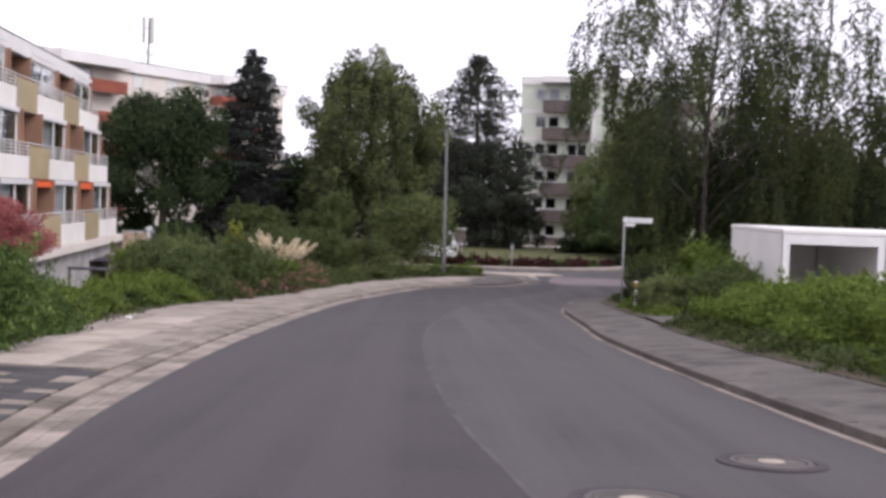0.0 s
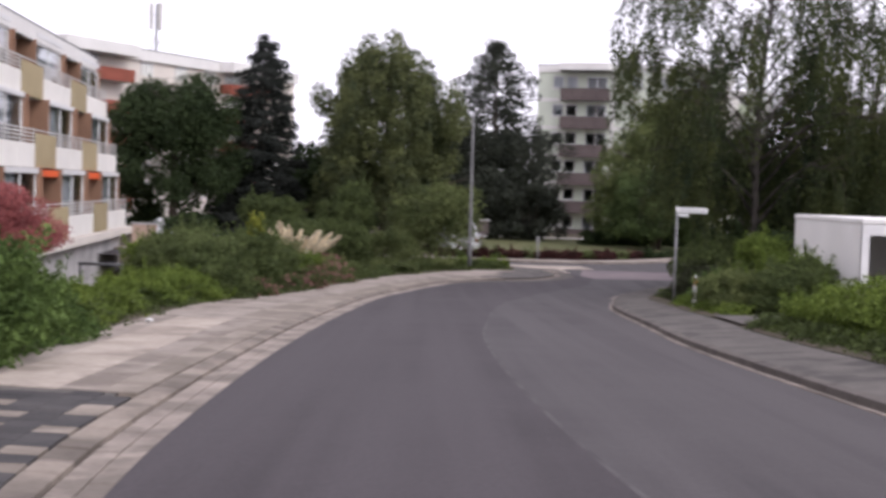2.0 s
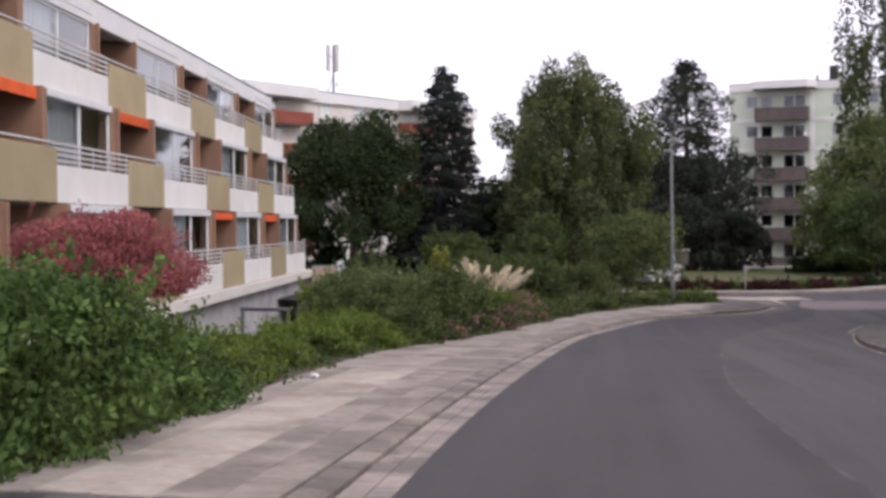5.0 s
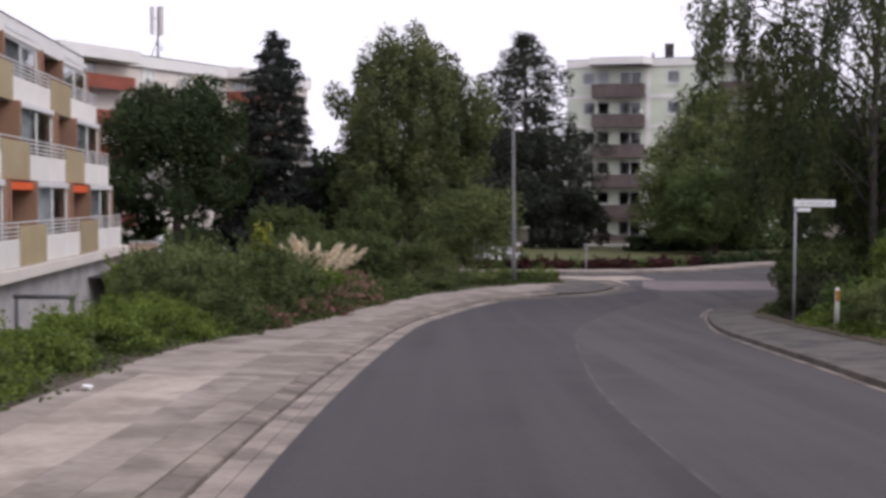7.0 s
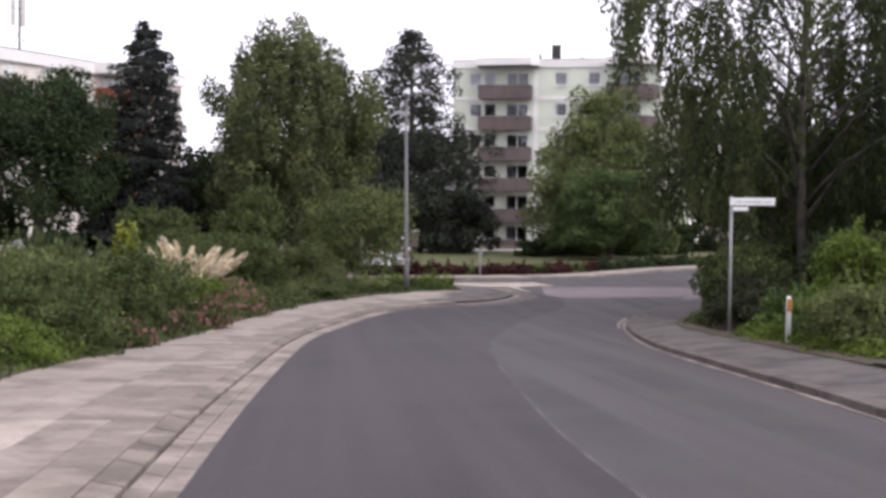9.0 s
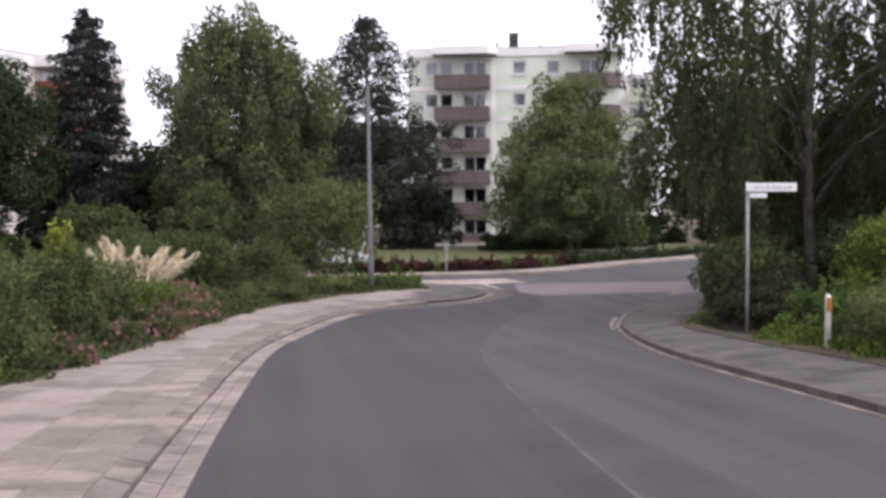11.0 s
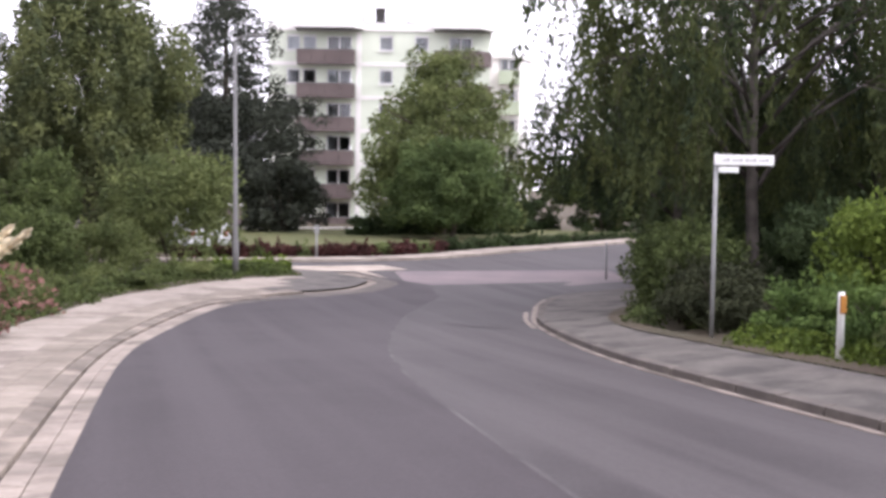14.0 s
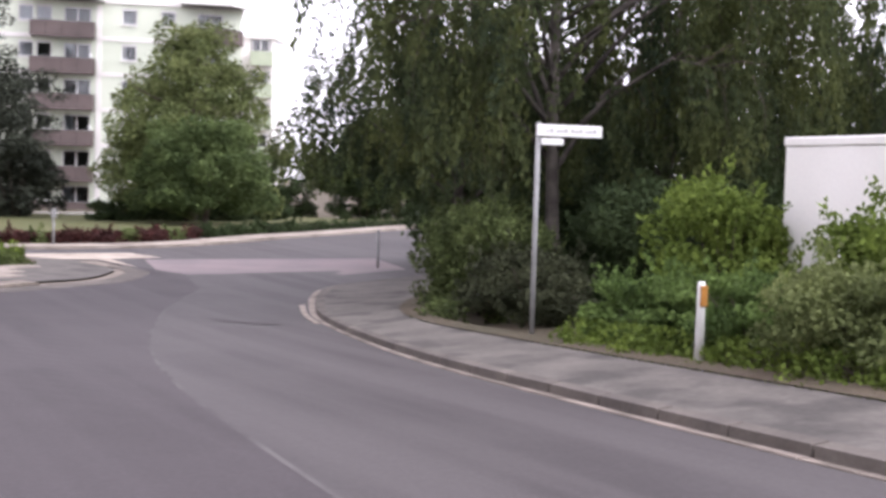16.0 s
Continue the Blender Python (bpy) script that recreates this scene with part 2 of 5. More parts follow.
def add_box(bm, x0, x1, y0, y1, z0, z1, bev=0.0):
    vs = [bm.verts.new((x, y, z)) for z in (z0, z1) for y in (y0, y1) for x in (x0, x1)]
    fs = [bm.faces.new([vs[i] for i in q]) for q in ((0, 2, 3, 1), (4, 5, 7, 6), (0, 1, 5, 4), (1, 3, 7, 5), (3, 2, 6, 7), (2, 0, 4, 6))]
    if bev:
        es = {e for f in fs for e in f.edges}
        bmesh.ops.bevel(bm, geom=list(es), offset=bev, segments=1, affect='EDGES')
    return bm


def box(*a, bev=0.0):
    return add_box(bmesh.new(), *a, bev=bev)


def add_tube(bm, path, radii, sides=8):
    """A tapered tube along a path of points."""
    rings = []
    for i, p in enumerate(path):
        p = Vector(p)
        d = (Vector(path[min(i + 1, len(path) - 1)]) - Vector(path[max(i - 1, 0)])).normalized()
        a = d.cross(Vector((0.3, 0.9, 0.1))).normalized()
        b = d.cross(a)
        rings.append([bm.verts.new(p + radii[i] * (math.cos(t) * a + math.sin(t) * b)) for t in [2 * math.pi * k / sides for k in range(sides)]])
    for r, s in zip(rings, rings[1:]):
        for k in range(sides):
            bm.faces.new((r[k], r[(k + 1) % sides], s[(k + 1) % sides], s[k]))
    bm.faces.new(rings[0][::-1])
    bm.faces.new(rings[-1])
    for f in bm.faces:
        f.smooth = True
    return bm


def tube(path, radii, sides=8):
    return add_tube(bmesh.new(), path, radii, sides)


# ---- ground ----
def gz(y):
    """Height of the road: downhill, level at the junction."""
    y0, y1, s = 40.0, 60.0, -0.051
    if y < y0:
        return 0.33 + s * y
    u = min(y, y1) - y0
    return 0.33 + s * y0 + s * (u - u * u / (2 * (y1 - y0)))


def ease(v):
    v = min(max(v, 0.0), 1.0)
    return v * v * (3 - 2 * v)


def land(x, y):
    """Height of the ground sheet."""
    z = gz(max(y, -60))
    z -= 1.7 * ease((-8.5 - x) / 7) * ease((75 - y) / 20 + 0.5)
    z += 0.3 * ease((x - 6.6) / 1.2) * ease((47 - y) / 4)
    return z - 0.1


def smooth(points, n=8):
    """A line through the points, rounded."""
    out = []
    p = [Vector(q) for q in points]
    for i in range(len(p) - 1):
        a, b, c, d = p[max(i - 1, 0)], p[i], p[i + 1], p[min(i + 2, len(p) - 1)]
        for k in range(n):
            t = k / n
            out.append(0.5 * ((2 * b) + (c - a) * t + (2 * a - 5 * b + 4 * c - d) * t * t + (3 * b - a - 3 * c + d) * t ** 3))
    return out + [p[-1]]


ASPHALT_L = smooth([(-1.2, -15), (-2.3, 0), (-2.8, 8.3), (-3.1, 13), (-3.22, 20), (-3.12, 27), (-2.9, 33.5), (-2.45, 42), (-1.7, 46.9), (-0.4, 52.3), (0.7, 54.6), (2.6, 56.2), (4.6, 57.8), (5.8, 60), (6.2, 61.8), (5.6, 66)])
KERB_L = smooth([(-2.1, -15), (-3.1, 0), (-3.55, 8), (-4.0, 13), (-4.1, 20), (-4.05, 28), (-3.8, 33.5), (-3.3, 41.5), (-2.5, 47.3), (-1.3, 52.6), (-0.3, 55), (1.7, 57.2), (3.8, 58.6), (4.9, 60.5), (5.3, 62.3), (4.6, 66)])
HEDGE_L = smooth([(-5.3, -15), (-5.6, 0), (-5.8, 8), (-5.95, 13), (-6.15, 20), (-6.5, 28), (-6.4, 33.5), (-5.15, 41.5), (-4.5, 47.3), (-3.4, 52.6), (-2.4, 56), (0.0, 60.4), (1.6, 62), (2.8, 62.7), (3.5, 64), (3.5, 66.3)])
KERB_R = smooth([(5.5, -15), (5.0, 0), (4.5, 8), (4.15, 14), (3.95, 20.5), (3.95, 26), (4.25, 31), (4.5, 36), (4.8, 40), (5.5, 44.5), (6.2, 47.7), (7.0, 50), (8.0, 52.5), (9.4, 55), (12, 57), (20, 63)])
HEDGE_R = smooth([(7.6, -15), (7.0, 0), (6.3, 8), (5.8, 14), (5.5, 20.5), (5.5, 26), (5.9, 31), (6.1, 36), (6.3, 40), (6.6, 44.0), (7.3, 46.5), (8.4, 48.6), (9.6, 50.3), (11.2, 52.5), (14, 54.5), (22, 60)])
SEAM = smooth([(2.2, -15), (1.6, 0), (0.8, 8.2), (0.4, 12.4), (0.15, 18.8), (0.15, 25.5), (0.45, 30.5), (0.9, 36), (1.35, 40), (2.1, 44.0), (2.9, 47), (4.0, 50.5), (5.0, 53), (5.9, 55), (6.4, 57), (7, 60)])


def lerp(a, b, f):
    return [p.lerp(q, f) for p, q in zip(a, b)]


def strip(lines, rises):
    """A ribbon between lines that run side by side, each raised above the road by its own step."""
    bm = bmesh.new()
    rows = [[bm.verts.new((p.x, p.y, gz(p.y) + dz)) for p in line] for line, dz in zip(lines, rises)]
    for r, s in zip(rows, rows[1:]):
        for i in range(len(r) - 1):
            bm.faces.new((r[i], s[i], s[i + 1], r[i + 1]))
    bmesh.ops.recalc_face_normals(bm, faces=bm.faces)
    if sum(f.normal.z for f in bm.faces) < 0:
        bmesh.ops.reverse_faces(bm, faces=bm.faces)
    return bm


def patch(points, dz):
    bm = bmesh.new()
    f = bm.faces.new([bm.verts.new((x, y, gz(y) + dz)) for x, y in points])
    if f.normal.z < 0:
        f.normal_flip()
    bmesh.ops.recalc_face_normals(bm, faces=bm.faces)
    bmesh.ops.triangulate(bm, faces=bm.faces)
    if sum(f.normal.z for f in bm.faces) < 0:
        bmesh.ops.reverse_faces(bm, faces=bm.faces)
    return bm


def build_ground():
    xs = [-2500, -900, -350, -150, -80] + [-50 + 2 * i for i in range(56)] + [75, 100, 160, 350, 900, 2500]
    ys = [-2500, -900, -300, -100, -50] + [-30 + 2 * i for i in range(91)] + [170, 220, 350, 900, 2500]
    bm = bmesh.new()
    rows = [[bm.verts.new((x, y, land(x, y))) for x in xs] for y in ys]
    for r, s in zip(rows, rows[1:]):
        for i in range(len(xs) - 1):
            bm.faces.new((r[i], r[i + 1], s[i + 1], s[i]))
    for f in bm.faces:
        f.smooth = True
    tagged(part("ground", bm, M["soil"]), "brown soil and rough grass around the street", "ground", kind="structure")


build_ground()
road = tagged(part("road", strip([ASPHALT_L, SEAM], [0, 0.02]), M["asphalt_new"]), "dark new asphalt lane of a bending road", "road", kind="structure")
tagged(part("road_lane", strip([SEAM, KERB_R], [0.02, 0]), M["asphalt_old"]), "lighter worn asphalt lane of the bending road", "road", kind="structure")
tagged(part("road_seam", strip([lerp(SEAM, KERB_R, -0.007), lerp(SEAM, KERB_R, 0.007)], [0.022, 0.022]), M["seam"]), "pale sealed seam between two asphalt lanes", "road seam", kind="structure")
tagged(part("road_junction", patch([(5.6, 66), (6.2, 61.8), (7, 60), (9.4, 55), (12, 57), (20, 63), (60, 100), (55, 118), (23, 85.5), (17, 80), (12.5, 75.2), (9.5, 72.9), (4.4, 71.7), (-40, 71), (-40, 66.5), (3.5, 66.3), (4.6, 66)], -0.004), M["asphalt_old"]), "worn grey asphalt of the street junction", "road", kind="structure")
tagged(part("paved_band", patch([(6.3, 60.2), (11.5, 59.6), (14.5, 61.5), (15.6, 66.5), (7.2, 66.2)], 0.012), M["pink"]), "pinkish paved band across the junction mouth", "paving", kind="structure")
tagged(part("paved_entry", patch([(5.75, 66.4), (6.3, 62.5), (6.2, 66.6), (8, 67.2), (7.5, 69.6), (3.5, 69.2), (3.6, 66.9)], 0.008), M["slab"]), "pale concrete crossing at the corner", "paving", kind="structure")
pavement_l = tagged(part("pavement", strip([KERB_L, HEDGE_L], [0.055, 0.1]), M["pavement_grey"]), "pale concrete slab pavement beside the planting", "pavement", kind="structure")
gutter_bed = tagged(part("gutter", strip([ASPHALT_L, lerp(ASPHALT_L, KERB_L, 0.5), KERB_L], [-0.015, -0.025, 0.0]), M["joint"]), "gutter of pale stones along the asphalt", "gutter", kind="structure")
pavement_r = tagged(part("pavement_grey", strip([lerp(KERB_R, HEDGE_R, 0.1), HEDGE_R], [0.12, 0.22]), M["pavement_grey"]), "grey patched asphalt pavement behind a kerb", "pavement", kind="structure")
tagged(part("planting_bed", strip([HEDGE_R, lerp(KERB_R, HEDGE_R, 1.3), lerp(KERB_R, HEDGE_R, 2.0)], [0.235, 0.26, 0.05]), M["soil"]), "bare brown soil of the planting bed", "soil", kind="structure")
tagged(part("planting_bed", strip([HEDGE_L, lerp(KERB_L, HEDGE_L, 1.25), lerp(KERB_L, HEDGE_L, 1.7)], [0.105, 0.13, -0.2]), M["soil"]), "bare brown soil of the planting bed", "soil", kind="structure")
tagged(part("lawn", patch([(5.0, 75.6), (9, 76.2), (11.4, 78.2), (15.8, 83.2), (22, 89), (34, 100.5), (14, 100), (2.5, 98.5), (-2, 84), (1, 76)], 0.32), M["lawn"]), "dry olive lawn behind the low hedge", "lawn", kind="structure")
tagged(part("road_crack", strip([smooth([(4.1, 48.0), (4.3, 47.3), (4.6, 46.8), (5.0, 46.5)]), smooth([(4.2, 48.1), (4.5, 47.45), (4.75, 46.98), (5.05, 46.6)])], [0.022, 0.022]), M["asphalt_new"]), "dark tar filled crack in the asphalt", "crack", kind="structure")
far_line = smooth([(-40, 71.2), (-10, 71.4), (4.4, 71.9), (9.5, 73.1), (12.5, 75.4), (17, 80.2), (23, 85.7), (55, 118)], 6)
far_back = [p + Vector((-0.9, 1.6)) for p in far_line]
tagged(part("pavement_far", strip([far_line, far_line, far_back], [-0.05, 0.09, 0.1]), M["slab_worn"]), "pale narrow pavement along the far street side", "pavement", kind="structure")

# ---- foliage ----
def leaf_mesh(name, centres, dirs, sizes, mat, rng, aspect=0.55, face=None):
    """Many small leaves: each a folded lozenge of two triangles."""
    n = len(centres)
    d = dirs / np.maximum(np.linalg.norm(dirs, axis=1, keepdims=True), 1e-6)
    r = rng.normal(size=(n, 3))
    if face is not None:
        r = r * 0.55 + face / np.maximum(np.linalg.norm(face, axis=1, keepdims=True), 1e-6)
        r = np.cross(r, d)
    s = np.cross(d, r) if face is None else r
    s /= np.maximum(np.linalg.norm(s, axis=1, keepdims=True), 1e-6)
    nrm = np.cross(d, s)
    L = sizes[:, None]
    v = np.empty((n, 4, 3))
    v[:, 0] = centres - d * L * 0.5
    v[:, 1] = centres + s * L * aspect * 0.5 + nrm * L * 0.08
    v[:, 2] = centres + d * L * 0.5
    v[:, 3] = centres - s * L * aspect * 0.5 + nrm * L * 0.08
    me = bpy.data.meshes.new(name)
    me.vertices.add(4 * n)
    me.vertices.foreach_set("co", v.reshape(-1).astype(np.float32))
    me.loops.add(4 * n)
    me.loops.foreach_set("vertex_index", np.arange(4 * n, dtype=np.int32))
    me.polygons.add(n)
    me.polygons.foreach_set("loop_start", np.arange(0, 4 * n, 4, dtype=np.int32))
    me.update(calc_edges=True)
    me.materials.append(mat)
    return me


def blob_points(rng, blobs, n):
    """Points and outward ways near the surfaces of many overlapping lumps (x, y, z, rx, ry, rz)."""
    b = np.array(blobs, float)
    area = (b[:, 3] * b[:, 4] + b[:, 4] * b[:, 5] + b[:, 3] * b[:, 5])
    k = rng.choice(len(b), n, p=area / area.sum())
    u = rng.normal(size=(n, 3))
    u /= np.linalg.norm(u, axis=1, keepdims=True)
    rad = 1.0 - np.abs(rng.normal(0, 0.22, size=(n, 1))) + rng.normal(0, 0.06, size=(n, 1))
    rad *= 1 + 0.12 * np.sin(7 * u[:, :1] + k[:, None]) * np.cos(6 * u[:, 2:] + 2 * k[:, None])
    return b[k, :3] + u * b[k, 3:] * rad, u / b[k, 3:]


def lumps(rng, w, d, h, count, lump=0.38, low=0.0):
    """Lumps that fill a rounded form w x d x h standing on z = low."""
    out = []
    for i in range(count):
        a, r = rng.uniform(0, 2 * math.pi), math.sqrt(rng.uniform(0.0, 1.0)) * (1 - lump * 0.75)
        zz = rng.uniform(0.12, 1.0)
        r *= (max(1 - max(zz - 0.35, 0.0) ** 2 / 0.62, 0.1)) ** 0.4
        s = lump * rng.uniform(0.6, 1.15)
        out.append((w / 2 * r * math.cos(a), d / 2 * r * math.sin(a), low + h * (zz * (1 - lump * 0.5)), w / 2 * s, d / 2 * s, h / 2 * s * 1.05))
    return out


def shrub(name, x, y, w, d, h, mat, label, category="shrub", n=3000, leaf=0.09, seed=1, count=12, lump=0.45, z=None, group="", upright=0.3, flowers=None, turn=0.0, tips=7):
    rng = np.random.default_rng(seed)
    base = land(x, y) if z is None else z
    ob = empty(name, pose(x, y, base, 0, 0, turn), label, category, group)
    bl = lumps(rng, w, d, h, count, lump)
    c, u = blob_points(rng, bl, n)
    keep = c[:, 2] > 0.02
    c, u = c[keep], u[keep]
    u = u / np.linalg.norm(u, axis=1, keepdims=True)
    dirs = u * 0.25 + rng.normal(size=u.shape) * 0.8
    dirs[:, 2] += upright
    k = n // tips
    tip, out = blob_points(rng, bl, k // 26 + 1)
    out = out / np.linalg.norm(out, axis=1, keepdims=True)
    out[:, 2] = np.abs(out[:, 2]) + 0.7
    ii = rng.integers(0, len(tip), k)
    far = rng.uniform(0, 1, (k, 1)) * min(0.11 * h + 0.1, 0.32)
    c = np.concatenate([c, tip[ii] + out[ii] * far + rng.normal(0, 0.04, (k, 3))])
    u = np.concatenate([u, rng.normal(size=(k, 3)) + (0, 0, 0.8)])
    dirs = np.concatenate([dirs, out[ii] + rng.normal(0, 0.6, (k, 3))])
    part("foliage", leaf_mesh("foliage", c, dirs, leaf * rng.uniform(0.6, 1.4, len(c)), mat, rng, 0.55, u), mat, ob)
    if flowers:
        c2, u2 = blob_points(rng, bl, flowers[1])
        c2 += u2 / np.linalg.norm(u2, axis=1, keepdims=True) * 0.06
        tagged(part("blossom", leaf_mesh("blossom", c2[c2[:, 2] > 0.05], (u2 + rng.normal(size=u2.shape) * 0.6)[c2[:, 2] > 0.05], leaf * rng.uniform(0.8, 1.5, (c2[:, 2] > 0.05).sum()), flowers[0], rng, 0.9), flowers[0], ob, "faded pink blossoms"), kind="stuff")
    stems = bmesh.new()
    for i in range(7):
        a, r = rng.uniform(0, 6.28), rng.uniform(0.1, 0.3)
        add_tube(stems, [(0.1 * math.cos(a), 0.1 * math.sin(a), -0.1), (w * r * 0.5 * math.cos(a), d * r * 0.5 * math.sin(a), h * 0.4), (w * r * math.cos(a), d * r * math.sin(a), h * 0.75)], [0.02, 0.015, 0.006], 5)
    tagged(part("stem", stems, M["bark"], ob), kind="stuff")
    return ob


def trunk_with_limbs(rng, height, r0, lean, limbs, reach, from_h=0.3, up=0.5):
    """A tapered, slightly bent trunk with its limbs in one mesh."""
    bm = bmesh.new()
    pts = [(lean[0] * t * t + 0.15 * math.sin(5 * t), lean[1] * t * t + 0.12 * math.cos(4 * t) - 0.12, -0.25 + height * t) for t in np.linspace(0, 1, 9)]
    add_tube(bm, pts, [r0 * (1.25 if i == 0 else 1) * (1 - 0.88 * i / 8) for i in range(9)], 9)
    for i in range(limbs):
        f = from_h + (0.95 - from_h) * i / max(limbs - 1, 1)
        k = f * 8
        p = Vector(pts[int(k)]).lerp(Vector(pts[min(int(k) + 1, 8)]), k - int(k))
        a = i * 2.4 + rng.uniform(-0.4, 0.4)
        L = reach * (1.1 - 0.75 * f) * rng.uniform(0.8, 1.2)
        q = p + Vector((math.cos(a) * L * 0.55, math.sin(a) * L * 0.55, L * up * 0.6))
        e = p + Vector((math.cos(a) * L, math.sin(a) * L, L * up * 0.9))
        add_tube(bm, [p, q, e], [r0 * 0.35 * (1.1 - f), r0 * 0.22 * (1.1 - f), 0.02], 6)
    return bm


def tree(name, x, y, w, h, low, mat, label, n=9000, leaf=0.24, seed=1, count=26, lump=0.3, shape=None, droop=0.0, bark="bark", z=None, limbs=10, fill=0.3):
    rng = np.random.default_rng(seed)
    base = land(x, y) if z is None else z
    ob = empty(name, pose(x, y, base), label, "tree")
    part("trunk", trunk_with_limbs(rng, h * 0.9, 0.03 * h, (0.3, -0.2), limbs, w * 0.5, low / h + 0.12), M[bark], ob)
    bl = shape(rng) if shape else lumps(rng, w, w * 0.9, h - low, count, lump, low)
    c, u = blob_points(rng, bl, n)
    u = u / np.linalg.norm(u, axis=1, keepdims=True)
    dirs = u * 0.2 + rng.normal(size=u.shape) * 0.7
    dirs[:, 2] -= droop
    if fill:
        k = int(n * fill)
        v = rng.normal(size=(k, 3))
        v *= (rng.uniform(0, 1, (k, 1)) ** 0.33) / np.linalg.norm(v, axis=1, keepdims=True)
        v = v * (w * 0.4, w * 0.4, (h - low) * 0.4) + (0, 0, low + (h - low) * 0.47)
        c, dirs, u, n = np.concatenate([c, v]), np.concatenate([dirs, rng.normal(size=(k, 3))]), np.concatenate([u, rng.normal(size=(k, 3))]), n + k
    part("crown", leaf_mesh("crown", c, dirs, leaf * rng.uniform(0.55, 1.45, n), mat, rng, 0.65, u), mat, ob)
    return ob


def spruce(x, y, w, h, seed, label):
    """A full spire of drooping, fringed boughs."""
    rng = np.random.default_rng(seed)
    ob = empty("spruce", pose(x, y, land(x, y)), label, "tree")
    part("trunk", tube([(0, 0, -0.2), (0.05, 0, h * 0.5), (0, 0.05, h)], [0.24, 0.14, 0.02], 9), M["bark"], ob)
    cs, ds = [], []
    tiers = 30
    for i in range(tiers):
        f = i / (tiers - 1)
        zt = 0.5 + (h - 0.9) * f
        R = w / 2 * (1 - f) ** 0.42 * rng.uniform(0.86, 1.08) + 0.1
        for b in range(int(6 + 7 * (1 - f))):
            a = rng.uniform(0, 6.28)
            L = R * rng.uniform(0.72, 1.1)
            zb = zt + rng.uniform(-0.3, 0.3)
            m = int(40 + 120 * L / (w / 2))
            t = rng.uniform(0.15, 1, m) ** 0.6
            side = rng.normal(0, 0.24, m) * (0.35 + 0.8 * t)
            hang = np.abs(rng.normal(0, 0.22, m)) * t
            px = math.cos(a) * L * t - math.sin(a) * side
            py = math.sin(a) * L * t + math.cos(a) * side
            pz = zb - 0.34 * L * t + 0.2 * L * t * t - hang + rng.normal(0, 0.05, m)
            cs.append(np.stack([px, py, pz], 1))
            ds.append(np.stack([math.cos(a) * 0.7 + rng.normal(0, 0.4, m), math.sin(a) * 0.7 + rng.normal(0, 0.4, m), rng.normal(-0.7, 0.35, m)], 1))
    k = 15000
    f, a = rng.beta(1.0, 1.4, k), rng.uniform(0, 6.28, k)
    r = w / 2 * (1 - f) ** 0.5 * np.sqrt(rng.uniform(0, 1, k)) * 0.72
    cs.append(np.stack([r * np.cos(a), r * np.sin(a), 0.4 + (h - 1.0) * f], 1))
    ds.append(rng.normal(size=(k, 3)))
    c, d = np.concatenate(cs), np.concatenate(ds)
    part("crown", leaf_mesh("crown", c, d, 0.27 * rng.uniform(0.6, 1.3, len(c)), M["leaf_spruce"], rng, 0.4), M["leaf_spruce"], ob)
    return ob


